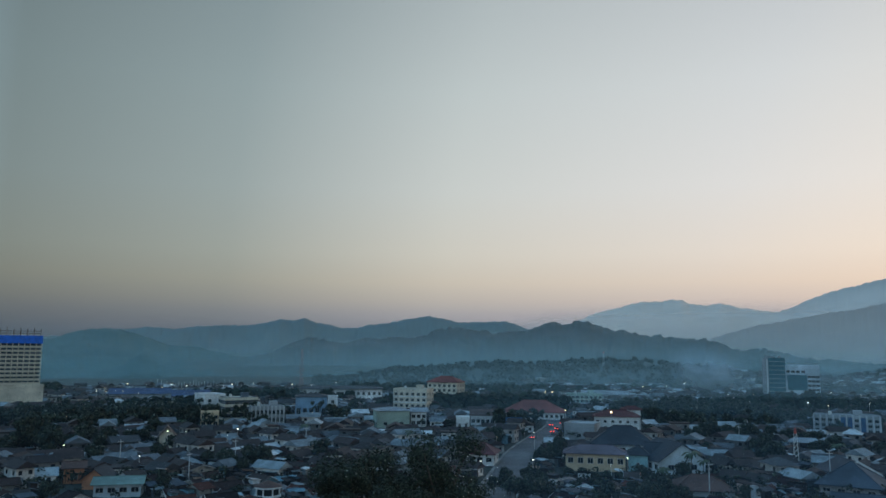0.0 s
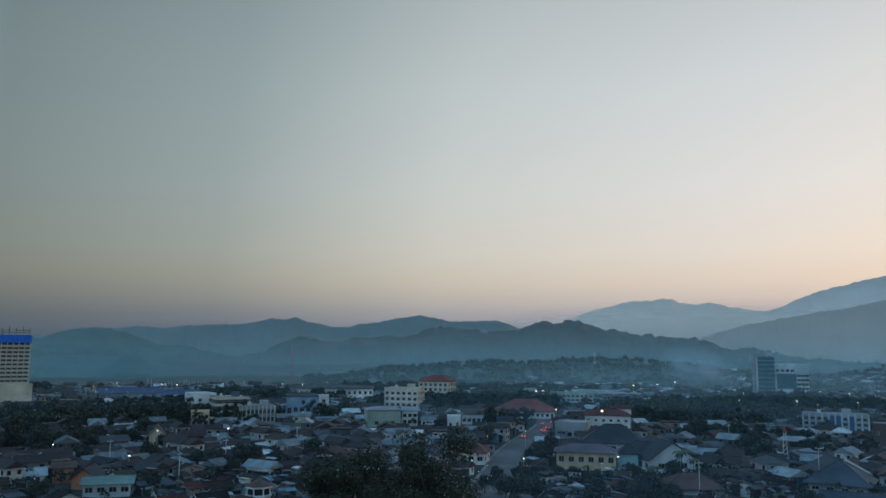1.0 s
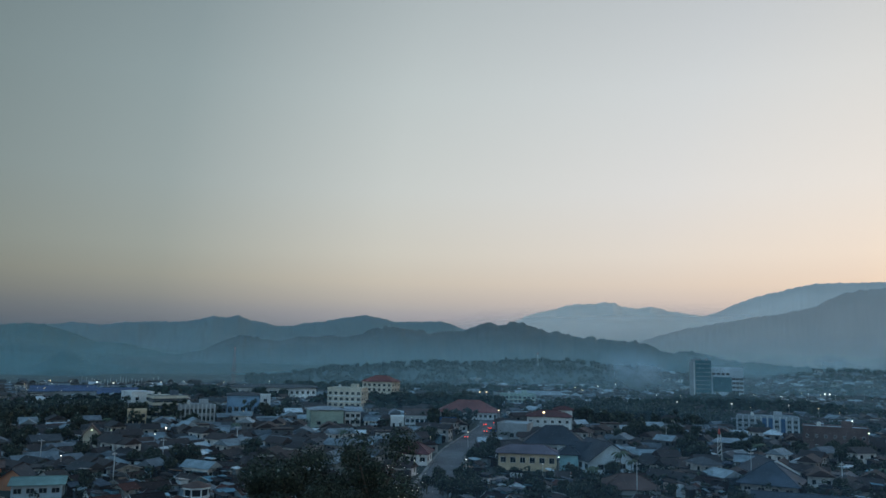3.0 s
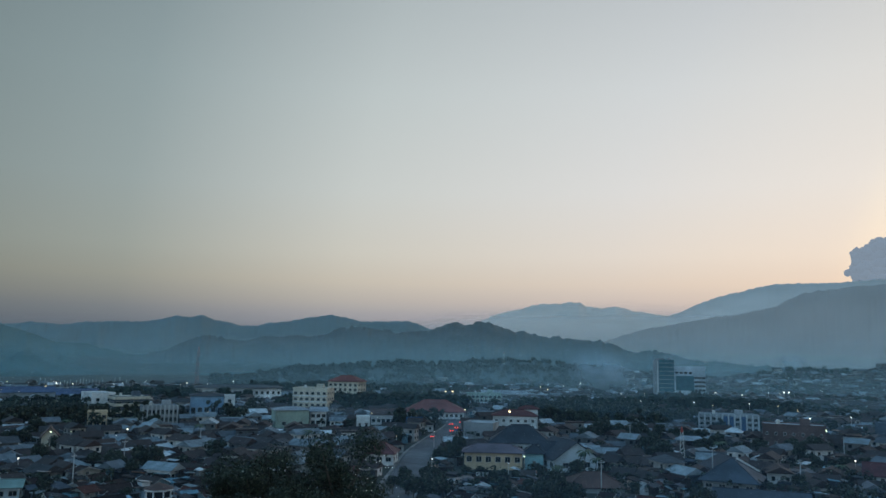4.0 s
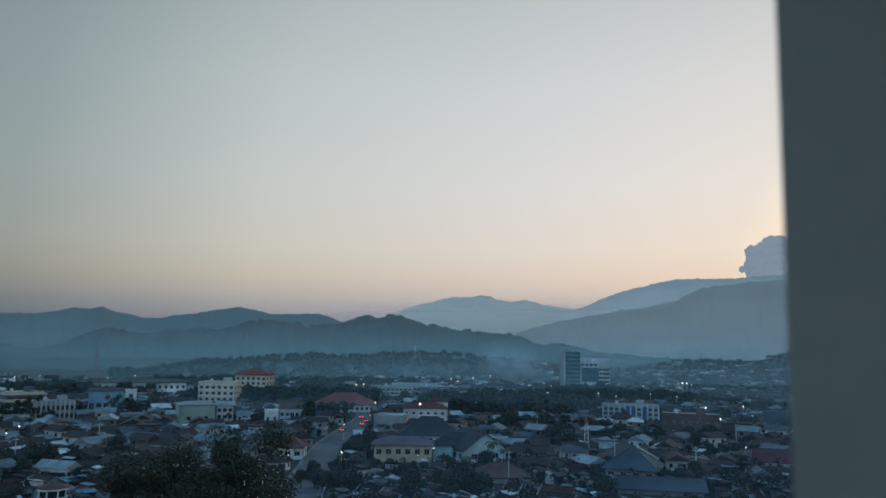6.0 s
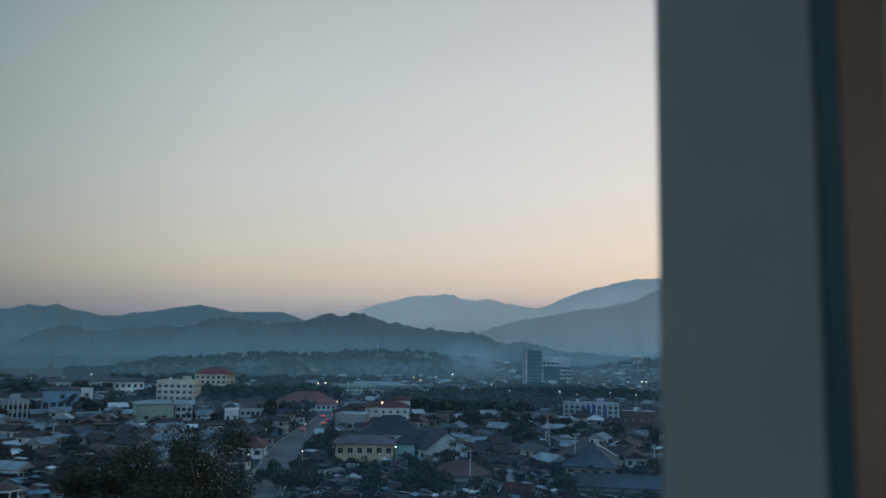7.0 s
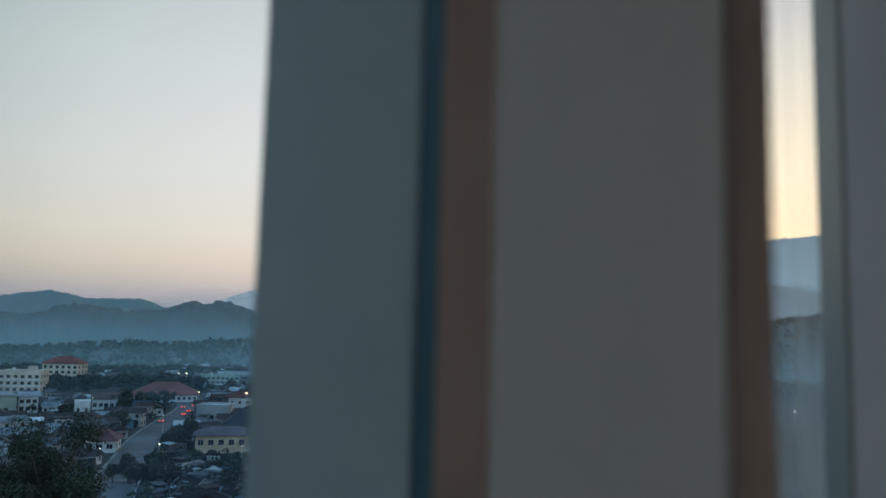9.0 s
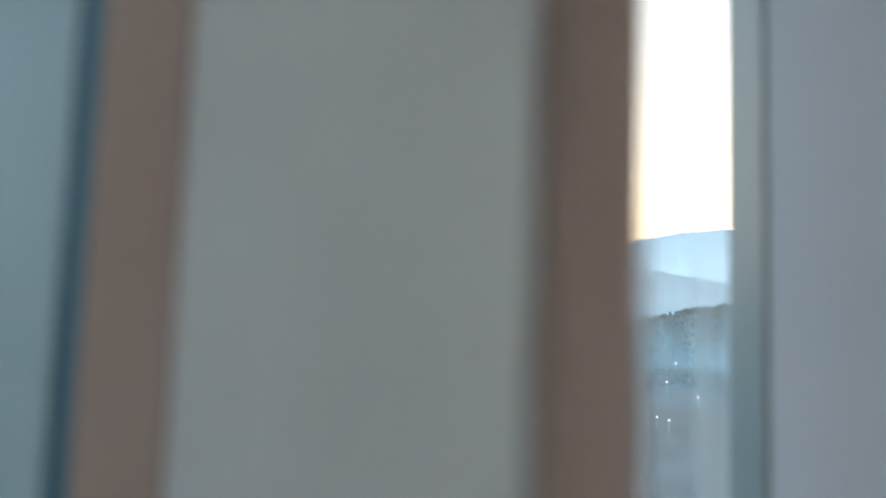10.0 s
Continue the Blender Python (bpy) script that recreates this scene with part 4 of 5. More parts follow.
# ---------------------------------------------------------------- houses
def house(kind):
    """A small town house at the origin, front to -y."""
    w, d, h, rise = {"gable": (8, 7, 3.0, 2.3), "long": (12, 7, 3.2, 2.1), "hip": (9, 8, 3.0, 2.6), "zinc": (7.5, 6.5, 2.9, 1.1), "two": (6.5, 8, 5.8, 2.0), "flat": (6, 8, 6.0, 0), "lean": (6, 5, 2.6, 0.8), "ell": (9, 6.5, 3.0, 2.2), "shop": (5, 9, 5.4, 1.6)}[kind]
    label = {"gable": "small plastered house with brown tiled gable roof", "long": "long plastered house with tiled roof", "hip": "square house with tiled hip roof", "zinc": "low house with zinc sheet roof",
             "two": "two-storey plastered house with tiled roof", "flat": "flat-roofed two-storey house with parapet", "lean": "small shed with sloping zinc roof", "ell": "plastered house with cross gable and zinc lean-to", "shop": "narrow two-storey house with pale gable"}[kind]
    root = thing("house", label, "house", pose(0, 0, 0), "houses of the town")
    s = Shape().box(-w / 2, w / 2, -d / 2, d / 2, 0, h)
    if kind in ("gable", "long", "zinc", "two", "lean", "ell", "shop"):
        for sx in (-1, 1):
            x = sx * w / 2
            vs = [(x, -d / 2, h), (x, d / 2, h), (x, 0, h + rise), (x - sx * 0.2, -d / 2, h), (x - sx * 0.2, d / 2, h), (x - sx * 0.2, 0, h + rise)]
            fs = [(0, 1, 2), (5, 4, 3)]
            s.quadmesh(vs, fs if sx > 0 else [tuple(reversed(q)) for q in fs])
    part("wall", s, M_WALL, root)
    rm = M_ZINC if kind in ("zinc", "lean", "flat") else M_TILE
    if kind == "hip":
        part("roof", Shape().hip(w, d, h, h + rise, 0.8, ridge=1.2), rm, root)
    elif kind == "flat":
        s = Shape().box(-w / 2 - 0.3, w / 2 + 0.3, -d / 2 - 0.3, d / 2 + 0.3, h, h + 0.25).box(-w / 2, w / 2, -d / 2, -d / 2 + 0.15, h + 0.25, h + 0.9).box(-1.4, 1.4, 0.5, 3, h + 0.25, h + 2.2)
        part("roof", s, rm, root)
    else:
        part("roof", Shape().gable(w, d, h, h + rise, 0.7), rm, root)
        if kind in ("gable", "long", "shop", "ell"):
            drop = rise * 0.7 / (d / 2)
            for sx in (-1, 1):
                for sy in (-1, 1):
                    x = sx * (w / 2 + 0.72)
                    a_, b_ = (sy * (d / 2 + 0.7), h - drop), (0.0, h + rise)
                    vs = [(x - 0.04, a_[0], a_[1] - 0.06), (x + 0.04, a_[0], a_[1] - 0.06), (x + 0.04, b_[0], b_[1] - 0.06), (x - 0.04, b_[0], b_[1] - 0.06)]
                    vs += [(p_, q_, r_ + 0.32) for p_, q_, r_ in vs]
                    part("barge_board", Shape().quadmesh(vs, [(0, 1, 2, 3), (4, 7, 6, 5), (0, 3, 7, 4), (1, 5, 6, 2), (0, 4, 5, 1), (2, 6, 7, 3)]), M_BARGE, root)
    if kind in ("gable", "hip", "two"):
        part("porch_roof", Shape().quadmesh([(-w / 2, -d / 2 - 2, 2.3), (w / 4, -d / 2 - 2, 2.3), (w / 4, -d / 2, 2.9), (-w / 2, -d / 2, 2.9), (-w / 2, -d / 2 - 2, 2.42), (w / 4, -d / 2 - 2, 2.42), (w / 4, -d / 2, 3.02), (-w / 2, -d / 2, 3.02)],
                                            [(3, 2, 1, 0), (4, 5, 6, 7), (0, 1, 5, 4), (1, 2, 6, 5), (3, 0, 4, 7)]), M_ZINC, root)
        for x in (-w / 2 + 0.2, w / 4 - 0.2):
            part("post", Shape().box(x - 0.08, x + 0.08, -d / 2 - 1.9, -d / 2 - 1.74, 0, 2.3), M_FRAME, root)
    if kind == "ell":
        part("side_wing", Shape().box(0.5, w / 2, -d / 2 - 3.5, -d / 2, 0, 2.8).quadmesh([(0.5, -d / 2 - 3.5, 2.8), (w / 2, -d / 2 - 3.5, 2.8), (w / 4 + 0.25, -d / 2 - 3.5, 4.6)], [(0, 1, 2)]), M_WALL, root)
        g_ = Shape().gable(4.6, w / 2 - 0.5, 2.85, 4.7, 0.5)
        part("wing_roof", g_, M_TILE, root, m=pose(w / 4 + 0.25, -d / 2 - 1.9, 0, 0, 0, 90))
        part("lean_to", Shape().quadmesh([(-w / 2, d / 2, 2.6), (w / 2, d / 2, 2.6), (w / 2, d / 2 + 2.6, 2.0), (-w / 2, d / 2 + 2.6, 2.0), (-w / 2, d / 2, 2.7), (w / 2, d / 2, 2.7), (w / 2, d / 2 + 2.6, 2.1), (-w / 2, d / 2 + 2.6, 2.1)],
                                         [(0, 1, 2, 3), (7, 6, 5, 4), (3, 2, 6, 7), (1, 5, 6, 2), (0, 3, 7, 4)]), M_ZINC, root)
        for x in (-w / 2 + 0.2, w / 2 - 0.2):
            part("post", Shape().box(x - 0.07, x + 0.07, d / 2 + 2.4, d / 2 + 2.54, 0, 2.0), M_FRAME, root)
    if kind in ("shop", "flat", "zinc"):
        tz = h + (0.3 if kind == "flat" else 0.0)
        part("tank_stand", Shape().box(w / 2 + 0.1, w / 2 + 1.1, 0.5, 1.5, 0, tz + 0.2), M_FRAME, root)
        part("water_tank", Shape().tube((w / 2 + 0.6, 1.0, tz + 0.2), (w / 2 + 0.6, 1.0, tz + 1.5), 0.55, 0.5, 10), M_TANK, root, "plastic roof water tank")
    if kind in ("long", "gable"):
        part("roof_sheet", Shape().quadmesh([(-w * 0.3, -d / 2 - 0.6, h - 0.02), (w * 0.05, -d / 2 - 0.6, h - 0.02), (w * 0.05, -d / 4, h + rise * 0.5 + 0.24), (-w * 0.3, -d / 4, h + rise * 0.5 + 0.24),
                                             (-w * 0.3, -d / 2 - 0.6, h + 0.08), (w * 0.05, -d / 2 - 0.6, h + 0.08), (w * 0.05, -d / 4, h + rise * 0.5 + 0.34), (-w * 0.3, -d / 4, h + rise * 0.5 + 0.34)],
                                            [(0, 3, 2, 1), (4, 5, 6, 7), (0, 1, 5, 4), (1, 2, 6, 5), (2, 3, 7, 6), (3, 0, 4, 7)]), M_ZINC, root, "newer zinc sheet on the roof")
    part("door", Shape().box(-0.45, 0.45, -d / 2 - 0.05, -d / 2 + 0.05, 0, 2.05), M_DOOR, root)
    part("handle", Shape().box(0.28, 0.38, -d / 2 - 0.11, -d / 2 - 0.05, 0.98, 1.04), M_STEEL, root.children[-1])
    key = (1.3, 1.2)
    if key not in WIN:
        WIN[key] = window_mesh(*key)
    for z in ((0.95, 4.1) if h > 5 else (0.95,)):
        for x in (-w * 0.3, w * 0.3):
            window(root, key, pose(x, -d / 2 - 0.02, z))
        window(root, key, pose(-w / 2 - 0.02, 0, z, 0, 0, -90))
        window(root, key, pose(w / 2 + 0.02, 0, z, 0, 0, 90))
    return root


def free(x, y, r):
    for bx, by, br in BUSY:
        if (x - bx) ** 2 + (y - by) ** 2 < (r + br) ** 2:
            return False
    return True


for p, _ in along(ROAD, 0, 0, 8):
    BUSY.append((p.x, p.y, 8.5))

GROVES = [  # bearing, distance, spread along, spread across, trees, size
    (24.0, 425, 86, 36, 250, 0.85), (18.0, 480, 50, 16, 60, 0.8), (26.5, 318, 34, 34, 40, 0.75), (-16.8, 470, 44, 44, 150, 0.95), (-20.5, 455, 38, 40, 130, 0.85), (-2.5, 530, 44, 12, 50, 0.9), (-24.0, 560, 60, 30, 34, 0.75), (-23.6, 645, 64, 10, 46, 0.85), (-33.0, 560, 90, 40, 48, 0.8), (-30.0, 430, 30, 12, 24, 0.7), (-19.8, 350, 26, 26, 26, 0.7), (-4.5, 560, 46, 16, 26, 0.9),
    (-1.0, 520, 24, 8, 7, 0.9), (7.0, 440, 14, 8, 8, 0.9), (-10.5, 238, 22, 7, 6, 0.42), (-15.5, 240, 22, 7, 5, 0.40), (-27.5, 322, 22, 14, 10, 0.7), (-31.5, 335, 18, 10, 9, 0.6), (-33.5, 300, 18, 16, 10, 0.6),
    (-4.5, 398, 4, 7, 8, 0.9), (-8.0, 276, 6, 9, 9, 0.6), (-4.6, 216, 10, 5, 6, 0.5), (-4.0, 320, 4, 12, 6, 0.6), (-6.6, 420, 5, 8, 6, 0.8), (-13.0, 206, 28, 7, 10, 0.5), (-7.0, 205, 5, 9, 5, 0.6), (-17.0, 206, 16, 8, 9, 0.55), (13.5, 255, 18, 10, 8, 0.6), (-23.5, 300, 12, 12, 7, 0.6)]
TREES = []
for az, d, sa, sd, n, size in GROVES:
    c = at(az, d)
    e1, e2 = at(az - 90, 1), at(az, 1)
    for k in range(n):
        u, v = RND.gauss(0, 0.5), RND.gauss(0, 0.5)
        q = c + e1 * (u * sa) + e2 * (v * sd)
        TREES.append((q.x, q.y, size * RND.uniform(0.8, 1.2)))

KINDS = ["gable", "hip", "long", "gable", "zinc", "two", "zinc", "lean", "gable", "ell", "ell", "shop"]
proto = {}
near, far = [], []
tree_spots = [(x, y) for x, y, _ in TREES]
for ring in range(400):
    d = 172 * (1.0 + ring * 0.0084) ** 1.25
    if d > 1000:
        break
    gap = (7.6 + d * 0.012) / d * 57.3
    az = 36.0 + RND.uniform(-gap, gap)
    while az > -62:
        az -= gap * RND.uniform(0.8, 1.35)
        p = at(az, d + RND.uniform(-5, 5))
        size = RND.uniform(0.50, 0.84)
        if d > 985 or (az > 9 and d > 770) or (-4 < az < 9 and d > 665) or (az > -19 and d > 830 and az < 9) or not free(p.x, p.y, 4.1 * size):
            continue
        if any((p.x - x) ** 2 + (p.y - y) ** 2 < 42 for x, y in tree_spots) or RND.random() < 0.10 or az < -43:
            continue
        district = noise.noise(Vector((p.x, p.y, 0)) * 0.006)
        rot = 120 * district + RND.choice((0, 90, -90, 180)) + RND.uniform(-14, 14) + az
        BUSY.append((p.x, p.y, 3.7 * size))
        (near if len(near) < 255 and az > -44 else far).append((p.x, p.y, rot, size, RND.choice(KINDS)))
for x, y, rot, size, kind in near:
    m = pose(x, y, 0, 0, 0, rot) @ Matrix.Diagonal((size, size, size * RND.uniform(0.74, 0.98), 1))
    if kind not in proto:
        proto[kind] = house(kind)
        proto[kind].matrix_world = pose(x, y, 0, 0, 0, rot)
    else:
        copy_thing(proto[kind], m)

s, w_ = Shape(), Shape()
def land(x, y):
    """Height of the ground: the valley floor, or the foot of the hills beyond the town."""
    a, d, z = math.degrees(math.atan2(-x, y)), math.hypot(x, y), 0.0
    if -66 < a < -19 and 795 < d < 1060:
        z = max(z, SLOPE["backdrop_near_rise"](a, d)[0])
    if -27 < a < 10 and 800 < d < 960:
        z = max(z, SLOPE["backdrop_low_ridge"](a, d)[0])
    return z


for x, y, rot, size, kind in far:
    m = pose(x, y, land(x, y), 0, 0, rot)
    size = 0.7 + 0.4 * size
    w, d, h = RND.uniform(5.5, 10), RND.uniform(5, 7.5), RND.choice((2.6, 2.8, 3.0, 3.0, 3.2, 5.4))
    w, d = w * size, d * size
    bx = Shape().box(-w / 2, w / 2, -d / 2, d / 2, 0, h)
    for k in (-0.28, 0.28):
        for z in (1.0, 3.6) if h > 5 else (1.0,):
            bx.box(k * w - 0.6, k * w + 0.6, -d / 2 - 0.03, d / 2 + 0.03, z, z + 1.2, 1)
            bx.box(-w / 2 - 0.03, w / 2 + 0.03, k * d - 0.5, k * d + 0.5, z, z + 1.2, 1)
    w_.v_off = len(w_.v)
    w_.v += [tuple(m @ Vector(v)) for v in bx.v]
    w_.f += [tuple(w_.v_off + i for i in q) for q in bx.f]
    w_.m += bx.m
    rs = Shape()
    if kind in ("flat", "lean"):
        rs.box(-w / 2 - 0.3, w / 2 + 0.3, -d / 2 - 0.3, d / 2 + 0.3, h + 0.004, h + 0.5)
    else:
        X, Y, R = w / 2 + 0.7, d / 2 + 0.7, (w / 2 + 0.7 if kind != "hip" else 1.0)
        rs.quadmesh([(-X, -Y, h), (X, -Y, h), (X, Y, h), (-X, Y, h), (-R, 0, h + 1.9), (R, 0, h + 1.9)], [(3, 2, 1, 0), (0, 1, 5, 4), (2, 3, 4, 5), (1, 2, 5), (3, 0, 4)])
    s.quadmesh([m @ Vector(v) for v in rs.v], rs.f)
tagged(part("far_house_walls", w_, [M_FAR_WALL, M_GLASS]), "pale walls of the crowded far houses", "houses", kind="stuff")
tagged(part("far_house_roofs", s, M_FAR_ROOF), "mixed roofs of the crowded far houses", "houses", kind="stuff")

# sheds, awnings, yard walls and sheet roofs squeezed in between the houses
M_YARD = material("sheds_and_awnings", [(0.0, (0.02, 0.02, 0.022)), (0.4, (0.04, 0.034, 0.033)), (0.55, (0.09, 0.11, 0.13)), (0.68, (0.045, 0.06, 0.08)), (0.80, (0.24, 0.27, 0.28)),
                                        (0.87, (0.10, 0.22, 0.28)), (0.95, (0.70, 0.72, 0.73)), (1.0, (0.40, 0.22, 0.14))], 0.8, 0.8, by="island", spec=0.1)
yard = random.Random(53)
s = Shape()
for k in range(6400):
    az, d = yard.uniform(-43, 33), 165 + 600 * yard.random() ** 1.3
    p = at(az, d)
    if (az > -19 and d > 650) or not free(p.x, p.y, 0.5) or any((p.x - x) ** 2 + (p.y - y) ** 2 < 9 for x, y in tree_spots):
        continue
    w, dp, h = yard.uniform(1.2, 4.2), yard.uniform(1.0, 3.0), yard.choice((1.8, 2.2, 2.5, 2.8, 3.4))
    m = pose(p.x, p.y, 0, 0, 0, 120 * noise.noise(Vector((p.x, p.y, 0)) * 0.006) + yard.choice((0, 90)) + yard.uniform(-12, 12) + az)
    s.quadmesh([m @ Vector(v) for v in Shape().box(-w / 2, w / 2, -dp / 2, dp / 2, 0, h).v], Shape().box(0, 1, 0, 1, 0, 1).f)
    dr, ov = yard.uniform(0.2, 0.8), 0.35
    roof = [(-w / 2 - ov, -dp / 2 - ov, h), (w / 2 + ov, -dp / 2 - ov, h), (w / 2 + ov, dp / 2 + ov, h + dr), (-w / 2 - ov, dp / 2 + ov, h + dr)]
    s.quadmesh([m @ Vector(v) for v in roof + [(x, y, z + 0.12) for x, y, z in roof]], [(3, 2, 1, 0), (4, 5, 6, 7), (0, 1, 5, 4), (1, 2, 6, 5), (2, 3, 7, 6), (3, 0, 4, 7)])
tagged(part("sheds", s, M_YARD), "jumble of small sheds and sheet awnings between houses", "sheds", kind="stuff")


# ---------------------------------------------------------------- trees
def tree(height, width, leaves, leaf, seed, label, crown_low=0.3):
    rnd = random.Random(seed)
    root = thing("tree", label, "tree", pose(0, 0, 0), "trees of the town")
    t = Shape()
    t.tube((0, 0, -0.2), (0.2, 0.1, height * 0.45), 0.035 * height, 0.02 * height, 8)
    blobs = []
    for k in range(9):
        a = k * 2.4 + rnd.uniform(-0.3, 0.3)
        rr = width * 0.5 * rnd.uniform(0.25, 0.8)
        z = height * rnd.uniform(crown_low + 0.15, 0.9)
        tip = Vector((rr * math.cos(a), rr * math.sin(a), z))
        t.tube((0.1, 0.05, height * rnd.uniform(0.25, 0.42)), tip, 0.012 * height, 0.004 * height, 5)
        blobs.append((tip, width * rnd.uniform(0.16, 0.28)))
    for k in range(8):
        a = rnd.uniform(0, 6.28)
        rr = width * 0.5 * rnd.uniform(0.0, 0.75)
        blobs.append((Vector((rr * math.cos(a), rr * math.sin(a), height * rnd.uniform(crown_low + 0.1, 0.92))), width * rnd.uniform(0.12, 0.24)))
    part("trunk", t, M_BARK, root)
    c = Shape()
    for k in range(leaves):
        q, r = rnd.choice(blobs)
        n = Vector((rnd.gauss(0, 1), rnd.gauss(0, 1), rnd.gauss(0.15, 0.8))).normalized()
        p = q + n * r * rnd.uniform(0.55, 1.08)
        u = n.orthogonal().normalized()
        u.rotate(Matrix.Rotation(rnd.uniform(0, 6.28), 3, n))
        v = (n.cross(u) + n * rnd.uniform(-0.5, 0.5)).normalized()
        sz = leaf * rnd.uniform(0.6, 1.3)
        c.quadmesh([p - u * sz, p - v * sz * 0.55, p + u * sz, p + v * sz * 0.55], [(0, 1, 2, 3)])
    part("crown", c, M_LEAF, root)
    return root


protos = [tree(11, 10, 1500, 0.55, 1, "broad dark green tree"), tree(9, 7.5, 1100, 0.5, 2, "round dark green tree"), tree(14, 9, 1700, 0.55, 3, "tall dark green tree"), tree(7, 7, 900, 0.5, 4, "low bushy dark green tree", 0.15)]
used = set()
far_trees = [t for t in TREES if t[0] ** 2 + t[1] ** 2 >= 375 ** 2]
for i, (x, y, sc) in enumerate(t for t in TREES if t[0] ** 2 + t[1] ** 2 < 375 ** 2):
    k = RND.choice((0, 1, 1, 2, 3, 0))
    m = pose(x, y, 0, 0, 0, RND.uniform(0, 360)) @ Matrix.Scale(sc, 4)
    if k not in used:
        used.add(k)
        protos[k].matrix_world = pose(x, y, 0)
    else:
        copy_thing(protos[k], m)
c = Shape()
for x, y, sc in far_trees:
    h, w = RND.uniform(8, 13) * sc, RND.uniform(7, 10) * sc
    blobs = [(Vector((x + RND.gauss(0, 0.26) * w, y + RND.gauss(0, 0.26) * w, h * RND.uniform(0.4, 0.85))), w * RND.uniform(0.14, 0.25)) for k in range(7)]
    for k in range(170):
        q, r = RND.choice(blobs)
        n = Vector((RND.gauss(0, 1), RND.gauss(0, 1), RND.gauss(0.15, 0.8))).normalized()
        p = q + n * r * RND.uniform(0.5, 1.08)
        u = n.orthogonal().normalized()
        u.rotate(Matrix.Rotation(RND.uniform(0, 6.28), 3, n))
        v = (n.cross(u) + n * RND.uniform(-0.5, 0.5)).normalized()
        sz = 0.75 * RND.uniform(0.6, 1.3)
        c.quadmesh([p - u * sz, p - v * sz * 0.7, p + u * sz, p + v * sz * 0.7], [(0, 1, 2, 3)])
    c.tube((x, y, -0.2), (x, y, h * 0.6), 0.25, 0.12, 5)
tagged(part("grove", c, M_LEAF), "dense dark groves among the roofs", "trees", kind="stuff")
count = 0
while count < 70:              # single trees between the houses
    az, d = RND.uniform(-42, 32), RND.uniform(185, 520)
    p = at(az, d)
    if not free(p.x, p.y, 0.5):
        continue
    copy_thing(protos[RND.choice((1, 3, 1, 0))], pose(p.x, p.y, 0, 0, 0, RND.uniform(0, 360)) @ Matrix.Scale(RND.uniform(0.45, 0.75), 4))
    count += 1

# low garden greenery between the houses
c = Shape()
for k in range(6400):
    az, d = RND.uniform(-43, 34), 178 + 330 * RND.random() ** 1.2
    p = at(az, d)
    wild = noise.noise(Vector((p.x, p.y, 11)) * 0.014) + (0.45 if -40 < az < -15.5 and d > 225 else 0.0)
    if wild < -0.05 or not free(p.x, p.y, -1.2 - 1.5 * max(0, wild)):
        continue
    r, hgt = RND.uniform(0.9, 2.4), RND.uniform(1.2, 3.4) + 2.0 * max(0, wild)
    for j in range(26):
        n = Vector((RND.gauss(0, 1), RND.gauss(0, 1), RND.gauss(0.3, 0.8))).normalized()
        q = p + Vector((0, 0, hgt - r * 0.5)) + Vector((n.x * r, n.y * r, n.z * r * 0.8)) * RND.uniform(0.5, 1.05)
        u = n.orthogonal().normalized()
        u.rotate(Matrix.Rotation(RND.uniform(0, 6.28), 3, n))
        v = n.cross(u)
        sz = RND.uniform(0.28, 0.6)
        c.quadmesh([q - u * sz, q - v * sz * 0.6, q + u * sz, q + v * sz * 0.6], [(0, 1, 2, 3)])
    c.tube((p.x, p.y, -0.2), (p.x, p.y, hgt), 0.08, 0.04, 4)
tagged(part("garden_greenery", c, M_LEAF), "dark garden bushes between the houses", "bushes", kind="stuff")

# the big trees below the window
big = [tree(23.5, 17, 11000, 0.27, 11, "large leafy dark tree close below the window", 0.25), tree(20.5, 15, 9000, 0.27, 12, "large spreading dark tree", 0.25)]
for k, (az, d, rot) in ((0, (-0.1, 142, 10)), (1, (5.2, 138, 50))):
    p = at(az, d)
    big[k].matrix_world = pose(p.x, p.y, 0.0, 0, 0, rot)
for k, az, d, rot in ((1, 2.4, 132, 200), (0, 3.0, 150, 120), (1, -1.8, 135, 300), (1, 7.4, 146, 90)):
    p = at(az, d)
    copy_thing(big[k], pose(p.x, p.y, 0, 0, 0, rot) @ Matrix.Scale(0.80 + 0.05 * (rot % 4), 4))

# far woods
c = Shape()
for k in range(15000):
    d = RND.uniform(470, 1030)
    az = RND.uniform(-62, 32)
    p = at(az, d)
    dens = noise.noise(Vector((p.x, p.y, 5)) * 0.011)
    if dens < (-0.3 if d > 800 and az > -19 else -0.45 if az < -43 and d > 700 else -0.05 if d > 800 or az < -43 else 0.2) + (0.25 if az > 10 and d > 600 else 0.0) or (az > 9 and d > 740):
        continue
    p.z = land(p.x, p.y)
    hgt, r = (RND.uniform(4, 9), RND.uniform(2.5, 5)) if d < 700 else (RND.uniform(2, 6), RND.uniform(1.8, 3.6))
    for j in range(16):
        n = Vector((RND.gauss(0, 1), RND.gauss(0, 1), RND.gauss(0.4, 0.8))).normalized()
        q = p + Vector((0, 0, hgt - r * 0.4)) + n * r * RND.uniform(0.6, 1.0)
        u = n.orthogonal().normalized()
        v = n.cross(u)
        sz = r * 0.5
        c.quadmesh([q - u * sz, q - v * sz, q + u * sz, q + v * sz], [(0, 1, 2, 3)])
    c.quadmesh([p + Vector((-0.3, 0, 0)), p + Vector((0.3, 0, 0)), p + Vector((0.2, 0, hgt)), p + Vector((-0.2, 0, hgt))], [(0, 1, 2, 3)])
tagged(part("far_woods", c, M_FAR_LEAF), "dark tree clumps between the far roofs", "trees", kind="stuff")


